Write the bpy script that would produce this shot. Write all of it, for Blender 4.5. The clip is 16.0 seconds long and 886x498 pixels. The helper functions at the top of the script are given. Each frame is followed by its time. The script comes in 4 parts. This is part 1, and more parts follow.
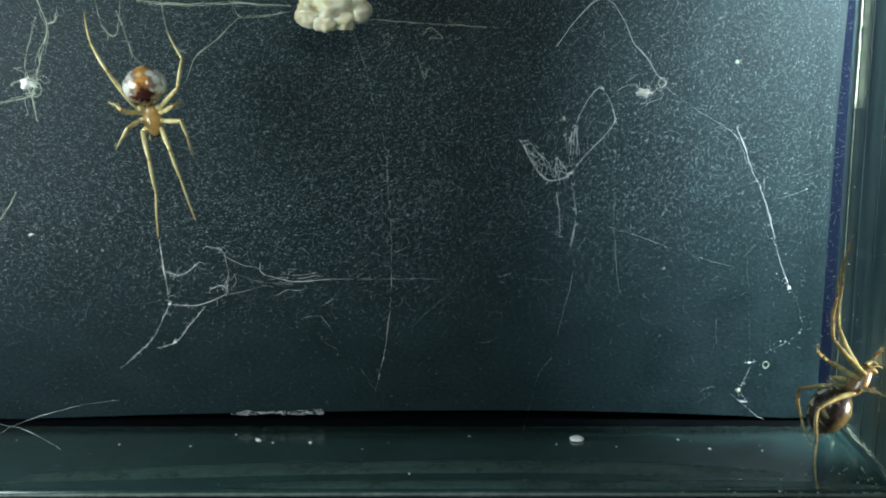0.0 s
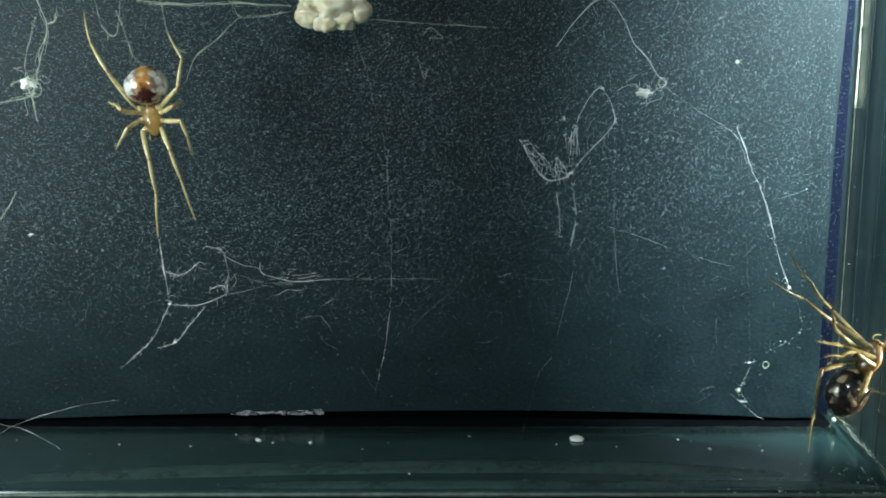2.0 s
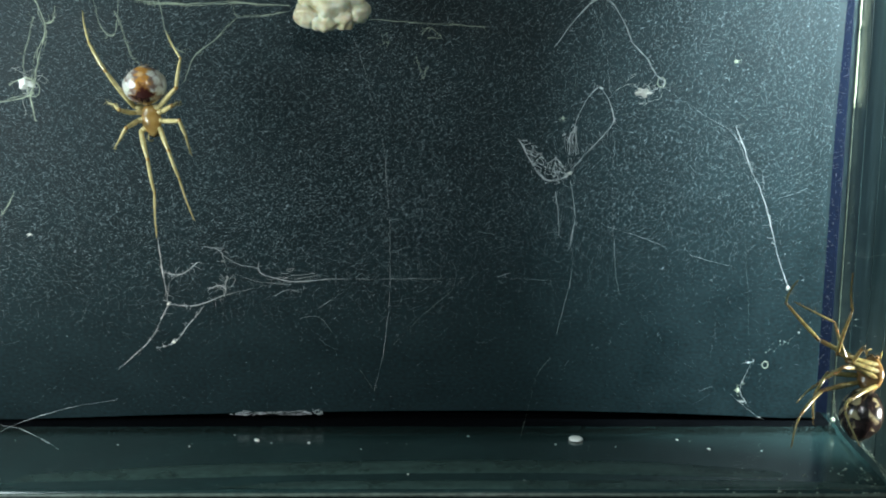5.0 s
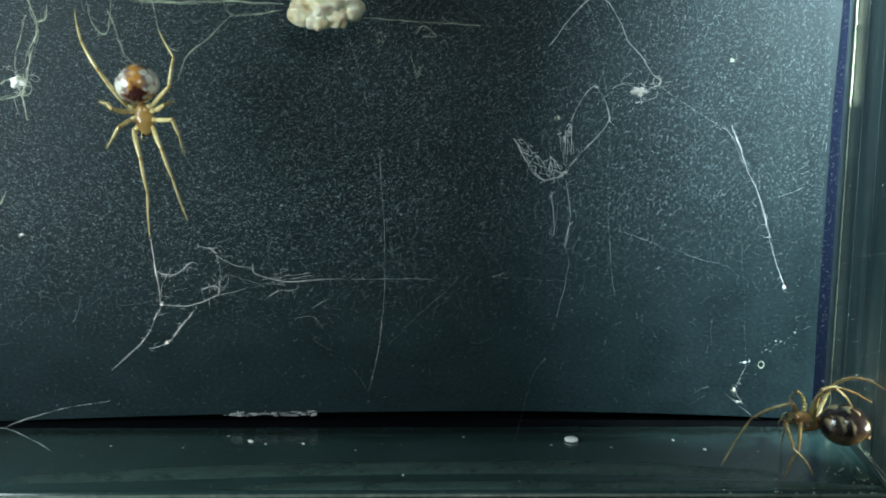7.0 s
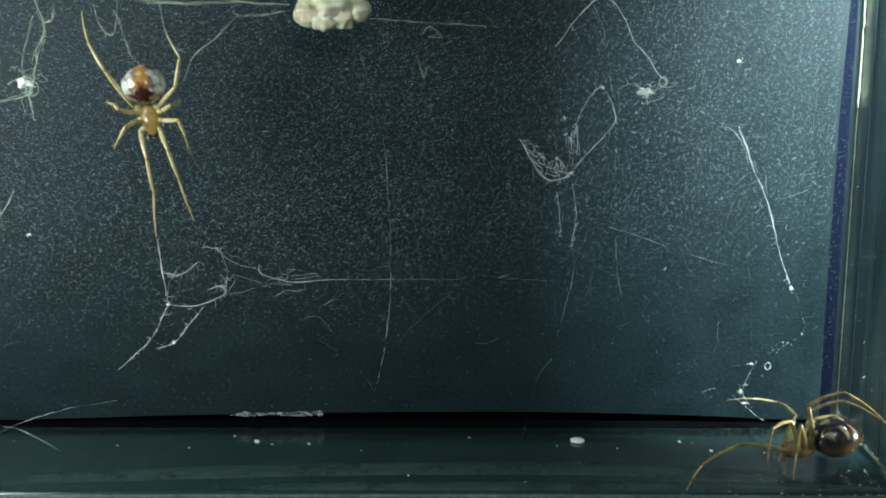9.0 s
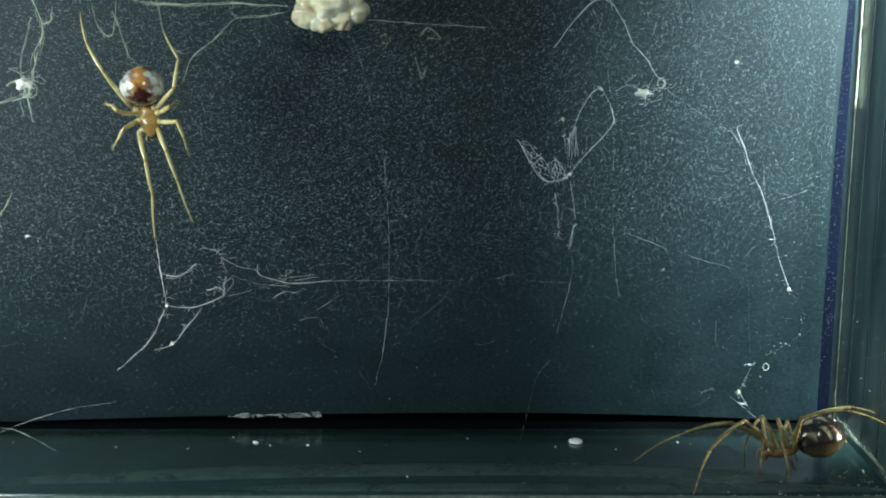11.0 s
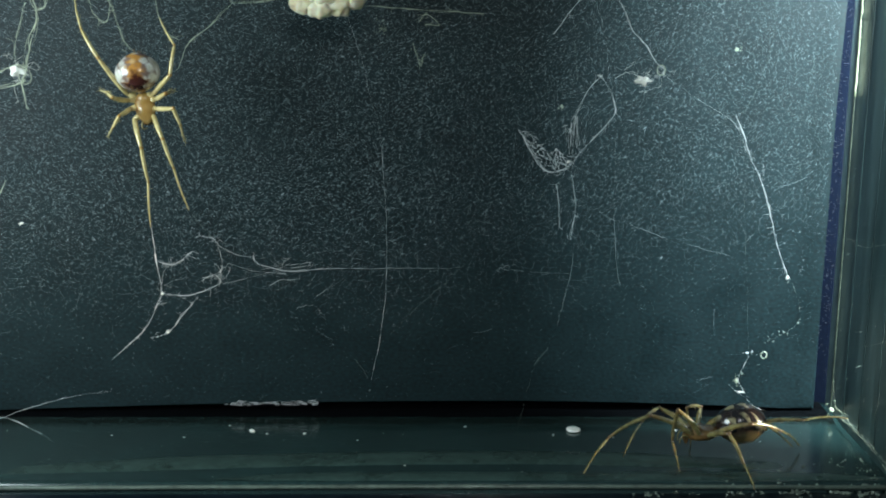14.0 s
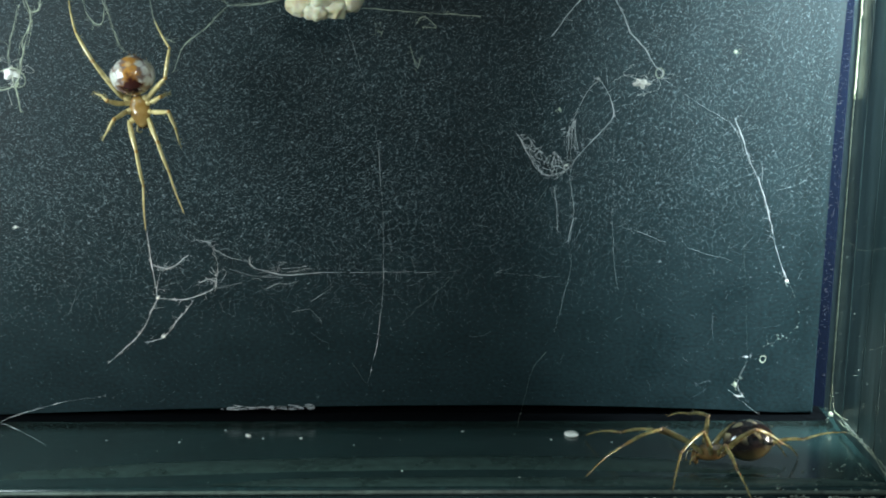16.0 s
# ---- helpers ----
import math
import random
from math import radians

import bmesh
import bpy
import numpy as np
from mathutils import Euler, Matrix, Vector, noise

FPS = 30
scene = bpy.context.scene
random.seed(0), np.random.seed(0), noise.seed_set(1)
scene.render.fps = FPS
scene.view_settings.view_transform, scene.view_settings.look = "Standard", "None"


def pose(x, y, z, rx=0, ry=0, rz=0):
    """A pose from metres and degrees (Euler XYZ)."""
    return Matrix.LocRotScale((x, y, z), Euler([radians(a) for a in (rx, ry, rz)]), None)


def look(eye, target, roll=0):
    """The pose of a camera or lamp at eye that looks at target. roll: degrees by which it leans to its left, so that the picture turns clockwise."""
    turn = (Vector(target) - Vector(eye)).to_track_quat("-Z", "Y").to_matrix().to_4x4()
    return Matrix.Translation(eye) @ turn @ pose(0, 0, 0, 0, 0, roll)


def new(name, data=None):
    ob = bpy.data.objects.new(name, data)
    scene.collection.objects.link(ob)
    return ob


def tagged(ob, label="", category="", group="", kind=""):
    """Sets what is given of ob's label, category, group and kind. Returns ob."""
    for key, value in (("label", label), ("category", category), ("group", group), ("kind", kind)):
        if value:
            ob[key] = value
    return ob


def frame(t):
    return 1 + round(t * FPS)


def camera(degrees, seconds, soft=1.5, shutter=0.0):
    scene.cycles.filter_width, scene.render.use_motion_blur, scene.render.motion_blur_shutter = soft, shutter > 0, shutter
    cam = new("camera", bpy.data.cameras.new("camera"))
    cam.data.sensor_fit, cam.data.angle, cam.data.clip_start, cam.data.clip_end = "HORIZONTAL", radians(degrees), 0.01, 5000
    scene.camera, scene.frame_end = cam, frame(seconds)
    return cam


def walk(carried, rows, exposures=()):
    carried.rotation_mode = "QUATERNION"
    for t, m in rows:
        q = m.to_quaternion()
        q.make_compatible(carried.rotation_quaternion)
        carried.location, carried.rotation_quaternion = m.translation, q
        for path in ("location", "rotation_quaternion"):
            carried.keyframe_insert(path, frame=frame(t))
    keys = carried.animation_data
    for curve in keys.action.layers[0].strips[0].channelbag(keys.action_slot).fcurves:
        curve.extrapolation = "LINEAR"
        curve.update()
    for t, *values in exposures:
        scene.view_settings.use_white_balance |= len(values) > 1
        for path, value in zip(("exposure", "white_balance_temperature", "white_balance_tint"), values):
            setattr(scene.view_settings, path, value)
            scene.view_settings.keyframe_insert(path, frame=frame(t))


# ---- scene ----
cam = camera(40, 16.0, soft=1.9)
walk(cam, [
    (0, pose(0, 0, 0.035, 78, 0, 0)),
    (4.2, pose(0, 0, 0.035, 78, 0, 0)),
    (6.3, pose(0.00012, 0.00028, 0.03495, 77.995, 0.014, -0.33)),
    (6.5, pose(0.00013, 0.00029, 0.03495, 77.995, 0.014, -0.378)),
    (7, pose(-0.00007, 0.00052, 0.03476, 78.066, -0.002, -0.347)),
    (7.5, pose(0.00017, 0.00041, 0.03478, 78.139, 0.029, -0.213)),
    (8, pose(0.00026, 0.00049, 0.03482, 78.051, 0.015, -0.105)),
    (8.5, pose(0.00027, 0.00056, 0.03474, 78.035, 0.008, 0.061)),
    (9, pose(0.00043, 0.00050, 0.03475, 78.102, 0.030, 0.247)),
    (9.2, pose(0.00043, 0.00050, 0.03475, 78.105, 0.030, 0.247)),
    (11.3, pose(0.00027, 0.00043, 0.03476, 78.162, 0.039, 0.066)),
    (12, pose(0.00027, 0.00043, 0.03476, 78.162, 0.039, 0.066)),
    (12.5, pose(0.00016, 0.00045, 0.03475, 78.159, 0.007, 0.006)),
    (13, pose(0.00019, 0.00077, 0.03502, 77.675, 0.027, 0.022)),
    (13.5, pose(-0.00010, 0.00100, 0.03475, 77.349, 0.036, -0.236)),
    (14, pose(-0.00041, 0.00109, 0.03525, 77.208, -0.128, -0.427)),
    (14.5, pose(-0.00038, 0.00119, 0.03519, 77.179, -0.126, -0.541)),
    (15, pose(-0.00043, 0.00183, 0.03526, 77.148, -0.178, -0.688)),
    (15.5, pose(-0.00042, 0.00175, 0.03542, 77.188, -0.143, -0.698)),
    (16, pose(-0.00046, 0.00173, 0.03548, 77.159, -0.145, -0.592)),
])

# ---- light: a dim room, a torch from the right and one low in its corner, a panel from the upper left, a small lamp over the lens ----
world = bpy.data.worlds.new("room_light")
world.use_nodes = True
world.node_tree.nodes["Background"].inputs["Color"].default_value = (0.4, 0.8, 0.94, 1)
world.node_tree.nodes["Background"].inputs["Strength"].default_value = 0.1
scene.world = world


def lamp(name, kind, watts, colour, eye, target, **more):
    """A lamp at eye, in millimetres, that shines at target."""
    data = bpy.data.lights.new(name, kind)
    data.energy, data.color = watts, colour
    ob = new(name, data)
    ob.matrix_world = look([a * 0.001 for a in eye], [a * 0.001 for a in target])
    return data


torch = lamp("torch_right", "SPOT", 0.65, (0.82, 1.0, 1.06), (60, 70, 44), (60, 95, 38))
torch.spot_size, torch.spot_blend, torch.shadow_soft_size = radians(120.5), 0.05, 0.004
glow = lamp("torch_low", "SPOT", 1.15, (1.0, 0.98, 0.88), (74, 80.5, 6.5), (31, 83.5, 7.6))
glow.spot_size, glow.spot_blend, glow.shadow_soft_size = radians(13), 1.0, 0.005
panel = lamp("panel_left", "AREA", 0.0375, (0.82, 1.0, 1.04), (-60, 58, 33), (-20, 92, 12))
panel.shape, panel.size = "DISK", 0.034
ring = lamp("ring_light", "AREA", 0.0157, (0.92, 1.0, 0.98), (6, 6, 66), (4, 92, 16))
ring.shape, ring.size = "DISK", 0.009

# ---- materials ----


def material(name, colour, rough=0.5, vary=0.25, grain=900.0, stain=90.0, bump=0.0, stretch=(1, 1, 1), metal=0.0, coat=0.0, other=None, sss=0.0, spec=0.5, trans=0.0, broad=1.0):
    """A node material: two scales of noise vary colour and gloss, the fine one gives relief."""
    m = bpy.data.materials.new(name)
    m.use_nodes = True
    n, link = m.node_tree.nodes, m.node_tree.links.new
    b = n["Principled BSDF"]
    co, mp = n.new("ShaderNodeTexCoord"), n.new("ShaderNodeMapping")
    mp.inputs["Scale"].default_value = stretch
    link(co.outputs["Object"], mp.inputs["Vector"])
    fine, wide = n.new("ShaderNodeTexNoise"), n.new("ShaderNodeTexNoise")
    fine.inputs["Scale"].default_value, wide.inputs["Scale"].default_value = grain, stain
    fine.inputs["Detail"].default_value, wide.inputs["Detail"].default_value = 4, 3
    link(mp.outputs["Vector"], fine.inputs["Vector"])
    link(mp.outputs["Vector"], wide.inputs["Vector"])
    add = n.new("ShaderNodeMath")
    add.operation = "ADD"
    link(fine.outputs["Fac"], add.inputs[0])
    share = n.new("ShaderNodeMath")
    share.operation, share.inputs[1].default_value, share.inputs[2].default_value = "MULTIPLY_ADD", broad, 0.5 - 0.5 * broad
    link(wide.outputs["Fac"], share.inputs[0])
    link(share.outputs[0], add.inputs[1])
    ramp = n.new("ShaderNodeMapRange")
    ramp.inputs["From Min"].default_value, ramp.inputs["From Max"].default_value = 0.65, 1.35
    link(add.outputs[0], ramp.inputs["Value"])
    mix = n.new("ShaderNodeMix")
    mix.data_type = "RGBA"
    low = other or [c * (1 - vary) for c in colour]
    high = colour if other else [min(1, c * (1 + vary)) for c in colour]
    mix.inputs[6].default_value, mix.inputs[7].default_value = (*low, 1), (*high, 1)
    link(ramp.outputs["Result"], mix.inputs["Factor"])
    link(mix.outputs[2], b.inputs["Base Color"])
    b.inputs["Metallic"].default_value, b.inputs["Coat Weight"].default_value = metal, coat
    b.inputs["Coat Roughness"].default_value = 0.12
    b.inputs["Specular IOR Level"].default_value = spec
    b.inputs["Transmission Weight"].default_value = trans
    b.inputs["Subsurface Weight"].default_value = sss
    b.inputs["Subsurface Radius"].default_value = (0.0006, 0.0003, 0.00015)
    b.inputs["Subsurface Scale"].default_value = 1.0
    gloss = n.new("ShaderNodeMapRange")
    gloss.inputs["To Min"].default_value, gloss.inputs["To Max"].default_value = max(0.03, rough * 0.75), min(1, rough * 1.25)
    link(wide.outputs["Fac"], gloss.inputs["Value"])
    link(gloss.outputs["Result"], b.inputs["Roughness"])
    if bump:
        bm_ = n.new("ShaderNodeBump")
        bm_.inputs["Strength"].default_value, bm_.inputs["Distance"].default_value = bump, 0.00005
        link(fine.outputs["Fac"], bm_.inputs["Height"])
        link(bm_.outputs["Normal"], b.inputs["Normal"])
    return m


def abdomen_material(name, base, mark, inner, belly, style):
    """Glossy skin. style "rows": pale ragged blotches in rows down a dark back; "wedge": a dark wedge on a pale back."""
    m = material(name, base, rough=0.16, grain=2600, stain=900, bump=0.9, coat=1.0, vary=0.45 if style == "wedge" else 0.95, sss=0.1)
    n, link = m.node_tree.nodes, m.node_tree.links.new
    b = n["Principled BSDF"]
    ground = b.inputs["Base Color"].links[0].from_socket

    def op(kind, *values, clamp=False):
        k = n.new("ShaderNodeMath")
        k.operation, k.use_clamp = kind, clamp
        for slot, value in enumerate(values):
            if isinstance(value, (int, float)):
                k.inputs[slot].default_value = value
            else:
                link(value, k.inputs[slot])
        return k.outputs[0]

    def blend(factor, first, second):
        k = n.new("ShaderNodeMix")
        k.data_type = "RGBA"
        link(factor, k.inputs["Factor"])
        for slot, value in ((6, first), (7, second)):
            if isinstance(value, tuple):
                k.inputs[slot].default_value = (*value, 1)
            else:
                link(value, k.inputs[slot])
        return k.outputs[2]
    co, wob, sep = n.new("ShaderNodeTexCoord"), n.new("ShaderNodeTexNoise"), n.new("ShaderNodeSeparateXYZ")
    wob.inputs["Scale"].default_value, wob.inputs["Detail"].default_value = 1300, 3
    link(co.outputs["Object"], wob.inputs["Vector"])
    link(co.outputs["Object"], sep.inputs[0])
    shake = op("MULTIPLY", op("SUBTRACT", wob.outputs["Fac"], 0.5), 1.5)
    x = op("ADD", op("MULTIPLY", sep.outputs[0], -1000.0), shake)
    y = op("ADD", op("ABSOLUTE", op("MULTIPLY", sep.outputs[1], 1000.0)), shake)
    z = op("ADD", op("MULTIPLY", sep.outputs[2], 1000.0), op("MULTIPLY", shake, 0.6))
    if style == "rows":
        saw = op("FRACT", op("DIVIDE", x, 0.95))
        mid = op("MULTIPLY", op("SUBTRACT", op("SUBTRACT", op("MULTIPLY", saw, 0.52), 0.1), y), 5.0, clamp=True)
        off = op("ABSOLUTE", op("SUBTRACT", y, op("ADD", op("MULTIPLY", saw, 0.4), 0.85)))
        flank = op("MULTIPLY", op("SUBTRACT", op("SUBTRACT", op("MULTIPLY", saw, 0.36), 0.12), off), 6.0, clamp=True)
        up = op("MULTIPLY", op("SUBTRACT", z, 0.85), 2.0, clamp=True)
        skin = blend(op("MULTIPLY", op("MAXIMUM", mid, flank), up), ground, mark)
    else:
        cells = n.new("ShaderNodeTexVoronoi")
        cells.inputs["Scale"].default_value = 1500
        link(co.outputs["Object"], cells.inputs["Vector"])
        spot = op("MULTIPLY", op("SUBTRACT", op("ADD", op("MULTIPLY", y, 0.3), 0.4), cells.outputs["Distance"]), 4.0, clamp=True)
        ground = blend(spot, (0.24, 0.16, 0.13), ground)
        teeth = op("MULTIPLY", op("FRACT", op("DIVIDE", x, 0.8)), 0.32)
        wedge = op("MULTIPLY", op("SUBTRACT", op("SUBTRACT", op("SUBTRACT", 1.28, op("MULTIPLY", x, 0.26)), y), teeth), 3.2, clamp=True)
        deep = op("MULTIPLY", op("SUBTRACT", op("ADD", x, op("MULTIPLY", y, 1.1)), 1.55), 1.6, clamp=True)
        fleck = op("MULTIPLY", op("SUBTRACT", 0.5, cells.outputs["Distance"]), 3.0, clamp=True)
        back = blend(op("MULTIPLY", fleck, 0.75), mark, (0.8, 0.62, 0.34))
        skin = blend(wedge, ground, blend(deep, inner, back))
    tilt = op("ADD", z, op("MULTIPLY", op("SUBTRACT", 1.6, x), 0.16 if style == "rows" else 0.0))
    under = op("MULTIPLY", op("SUBTRACT", 0.78 if style == "rows" else 0.5, tilt), 1.5, clamp=True)
    link(blend(under, skin, belly), b.inputs["Base Color"])
    return m


SLATE = material("dusty_slate_plastic", (0.0049, 0.0156, 0.0182), rough=0.55, vary=0.85, grain=4600, stain=420, bump=0.5, stretch=(0.6, 1, 1), spec=0.3, broad=0.35)
BLACK = material("black_backing", (0.0035, 0.0062, 0.0145), rough=0.8, vary=0.3, grain=3000, bump=0.3, spec=0.04)
# near-black that paints the shade of the gap under the panel
GAP_DARK = material("painted_gap_dark", (0.0022, 0.0028, 0.0034), rough=0.8, vary=0.4, grain=2500, stain=150, bump=0.3, spec=0.02)
FLOOR = material("dark_moulded_plastic", (0.0135, 0.033, 0.0315), rough=0.2, vary=0.4, grain=1500, stain=120, bump=0.06, coat=0.8)
FLOOR.node_tree.nodes["Principled BSDF"].inputs["Coat Roughness"].default_value = 0.2
FLOOR.node_tree.nodes["Principled BSDF"].inputs["Coat IOR"].default_value = 1.6
# paler than the floor to paint the bands of reflected light
RIB = material("olive_painted_sheen", (0.032, 0.057, 0.05), rough=0.28, vary=0.5, grain=1800, stain=260, bump=0.15)
LEDGE = material("dark_navy_plastic", (0.006, 0.012, 0.018), rough=0.3, vary=0.5, grain=1500, stain=300, bump=0.2)
# matt near-black for the grains that paint the gap's shade on the floor
FLOOR_SHADE = material("painted_floor_shade", (0.004, 0.0056, 0.0047), rough=0.9, vary=0.3, grain=2500, stain=300, spec=0.02)
CORNER_DUST = material("corner_dust", (0.085, 0.085, 0.09), rough=0.7, vary=0.5, grain=900, stain=200)
SIDE = material("streaked_clear_plastic", (0.03, 0.055, 0.056), rough=0.34, vary=0.75, grain=1500, stain=420, bump=0.3, stretch=(1, 1, 0.06), trans=0.3, spec=0.3)
# pale so that the lip carries its catch-light in the colour
BEAD = material("pale_lip_catch_light", (0.1, 0.128, 0.104), rough=0.4, vary=0.5, grain=2500, stain=400, bump=0.3, coat=0.4)
RIM = material("dull_corner_edge", (0.045, 0.056, 0.04), rough=0.35, vary=0.7, grain=2500, stain=300, bump=0.4)
# cream that stands for lamplight along the top of the corner edge
LIT_EDGE = material("painted_edge_highlight", (0.28, 0.3, 0.2), rough=0.3, vary=0.5, grain=2500, stain=500, bump=0.4)
TABLE = material("black_table", (0.02, 0.022, 0.024), rough=0.6, vary=0.3, grain=700, stain=20)
SILK = material("silk", (0.8, 0.84, 0.8), rough=0.3, vary=0.3, grain=4000, stain=700)
FAINT_SILK = material("faint_silk", (0.24, 0.28, 0.24), rough=0.4, vary=0.6, grain=4000, stain=700)
OLD_SILK = material("old_yellowed_silk", (0.52, 0.57, 0.42), rough=0.4, vary=0.35, grain=4000, stain=700)
DUST = material("dust", (0.31, 0.36, 0.34), rough=0.7, vary=0.5, grain=900, stain=200)
nodes, link = DUST.node_tree.nodes, DUST.node_tree.links.new
island, shade, tint = nodes.new("ShaderNodeNewGeometry"), nodes.new("ShaderNodeMath"), nodes.new("ShaderNodeMix")
shade.operation, shade.inputs[1].default_value, tint.data_type = "POWER", 3.0, "RGBA"
link(island.outputs["Random Per Island"], shade.inputs[0])
link(shade.outputs[0], tint.inputs["Factor"])
tint.inputs[6].default_value, tint.inputs[7].default_value = (0.13, 0.175, 0.185, 1), (0.56, 0.63, 0.64, 1)
link(tint.outputs[2], nodes["Principled BSDF"].inputs["Base Color"])
PAPER = material("crumpled_cream_skin", (0.9, 0.86, 0.68), rough=0.35, vary=0.2, grain=2500, stain=500, bump=0.2, other=(0.66, 0.52, 0.26), sss=0.3, coat=0.3)
FLAKE = material("white_flake", (0.88, 0.87, 0.8), rough=0.45, vary=0.08, grain=2500, stain=600)
CRUMB = material("pale_crumbs", (0.17, 0.205, 0.17), rough=0.5, vary=0.8, grain=2500, stain=900)
LEG = material("amber_leg_skin", (0.33, 0.285, 0.115), rough=0.18, vary=0.3, grain=3500, stain=1600, bump=0.3, coat=1.0, other=(0.11, 0.08, 0.03), sss=0.2)
JOINT = material("brown_leg_skin", (0.15, 0.085, 0.03), rough=0.32, vary=0.3, grain=3000, stain=700, bump=0.2, coat=0.4)
BAND = material("dark_leg_band", (0.2, 0.135, 0.05), rough=0.25, vary=0.4, grain=3000, stain=900, bump=0.2, coat=0.8)
PALE_LEG = material("straw_leg_skin", (0.85, 0.72, 0.36), rough=0.18, vary=0.35, grain=3000, stain=1500, bump=0.3, coat=1.0, other=(0.54, 0.41, 0.15))
HEAD = material("amber_brown_shell", (0.26, 0.155, 0.05), rough=0.22, vary=0.3, grain=3000, stain=1100, bump=0.35, coat=0.8, other=(0.11, 0.05, 0.018))
PALE_HEAD = material("orange_shell", (0.62, 0.4, 0.14), rough=0.25, vary=0.4, grain=2200, stain=900, bump=0.5, coat=0.9, other=(0.42, 0.22, 0.05), sss=0.15)
EYE = material("black_eye", (0.01, 0.008, 0.008), rough=0.08, vary=0.1)
SKIN_DARK = abdomen_material("patterned_dark_abdomen", (0.026, 0.017, 0.016), (0.36, 0.31, 0.18), (0.05, 0.02, 0.02), (0.1, 0.074, 0.03), "rows")
SKIN_PALE = abdomen_material("patterned_pale_abdomen", (0.95, 0.88, 0.66), (0.55, 0.25, 0.05), (0.06, 0.016, 0.012), (0.5, 0.33, 0.12), "wedge")

# ---- building blocks ----
MM = 0.001


def vec(x, y, z):
    return Vector((x * MM, y * MM, z * MM))


def mesh_of(bm, name, mat, smooth=True):
    me = bpy.data.meshes.new(name)
    bmesh.ops.recalc_face_normals(bm, faces=bm.faces)
    bm.to_mesh(me)
    bm.free()
    me.materials.append(mat)
    for p in me.polygons:
        p.use_smooth = smooth
    return me


def part(name, bm, mat, parent=None, label="", smooth=True):
    """Links a bmesh as one mesh object, under parent where there is one."""
    ob = new(name, mesh_of(bm, name, mat, smooth))
    if parent:
        ob.parent = parent
    return tagged(ob, label)


def add_box(bm, x0, x1, y0, y1, z0, z1, bevel=0.0):
    got = bmesh.ops.create_cube(bm, size=1)["verts"]
    for v in got:
        v.co = vec((x0 + x1) / 2 + v.co.x * (x1 - x0), (y0 + y1) / 2 + v.co.y * (y1 - y0), (z0 + z1) / 2 + v.co.z * (z1 - z0))
    if bevel:
        edges = list({e for v in got for e in v.link_edges})
        bmesh.ops.bevel(bm, geom=edges, offset=bevel * MM, segments=3, affect="EDGES", profile=0.5)
    return got


def add_ball(bm, centre, size, seg=16, rings=10, shape=None):
    """An ellipsoid in millimetres; shape(p) may push its unit points about."""
    got = bmesh.ops.create_uvsphere(bm, u_segments=seg, v_segments=rings, radius=1)["verts"]
    for v in got:
        p = shape(v.co.copy()) if shape else v.co
        v.co = vec(centre[0] + p.x * size[0], centre[1] + p.y * size[1], centre[2] + p.z * size[2])
    return got


def add_tube(bm, points, radii, sides=6):
    """A tube through points (metres), closed at both ends."""
    rings = []
    for i, p in enumerate(points):
        way = (points[min(i + 1, len(points) - 1)] - points[max(i - 1, 0)]).normalized()
        a = way.orthogonal().normalized()
        if rings:
            a = (last - way * last.dot(way)).normalized()
        last = a
        b = way.cross(a)
        rings.append([bm.verts.new(p + (a * math.cos(k * math.tau / sides) + b * math.sin(k * math.tau / sides)) * radii[i]) for k in range(sides)])
    for r, q in zip(rings, rings[1:]):
        for k in range(sides):
            bm.faces.new((r[k], r[(k + 1) % sides], q[(k + 1) % sides], q[k]))
    bm.faces.new(rings[0][::-1])
    bm.faces.new(rings[-1])


def smooth_line(points, steps=7):
    """A rounded path through a few anchor points."""
    out = []
    n = len(points)
    for i in range(n - 1):
        p0, p1, p2, p3 = points[max(i - 1, 0)], points[i], points[i + 1], points[min(i + 2, n - 1)]
        for k in range(steps):
            t = k / steps
            out.append(0.5 * ((2 * p1) + (p2 - p0) * t + (2 * p0 - 5 * p1 + 4 * p2 - p3) * t * t + (3 * p1 - p0 - 3 * p2 + p3) * t ** 3))
    out.append(points[-1].copy())
    return out


# ---- the box ----
RIGHT, BACK = 32.25, 95.0


def back_panel():
    """The panel sags a little: its lower edge is bowed, highest past the middle."""
    bm = bmesh.new()
    low = [(x, 1.26 - (0.0005 if x < 4 else 0.00112) * (x - 4) ** 2) for x in [-37.9 + 3.0 * k for k in range(23)] + [30.72]]
    outline = low + [(30.62, 8), (30.72, 25), (31.02, 34.3), (31.9, 58), (-37.9, 58)]
    front = [bm.verts.new(vec(x, BACK, z)) for x, z in outline]
    rear = [bm.verts.new(vec(x, BACK + 1.6, z)) for x, z in outline]
    bm.faces.new(front)
    bm.faces.new(rear[::-1])
    for i in range(len(outline)):
        j = (i + 1) % len(outline)
        bm.faces.new((front[i], rear[i], rear[j], front[j]))
    rims = [e for e in bm.edges if len({round(v.co.y, 6) for v in e.verts}) == 1]
    bmesh.ops.bevel(bm, geom=rims, offset=0.00025, segments=3, affect="EDGES", profile=0.5)
    ob = part("wall_back_panel", bm, SLATE, smooth=False)
    tagged(ob, "dusty slate-grey plastic back panel of a small box", "wall", kind="structure")


def backing():
    bm = bmesh.new()
    add_box(bm, -39.6, 33.9, 97.4, 99.0, -4.0, 58.5, 0.2)
    tagged(part("wall_backing", bm, BLACK), "black backing behind the slate panel", "wall", kind="structure")


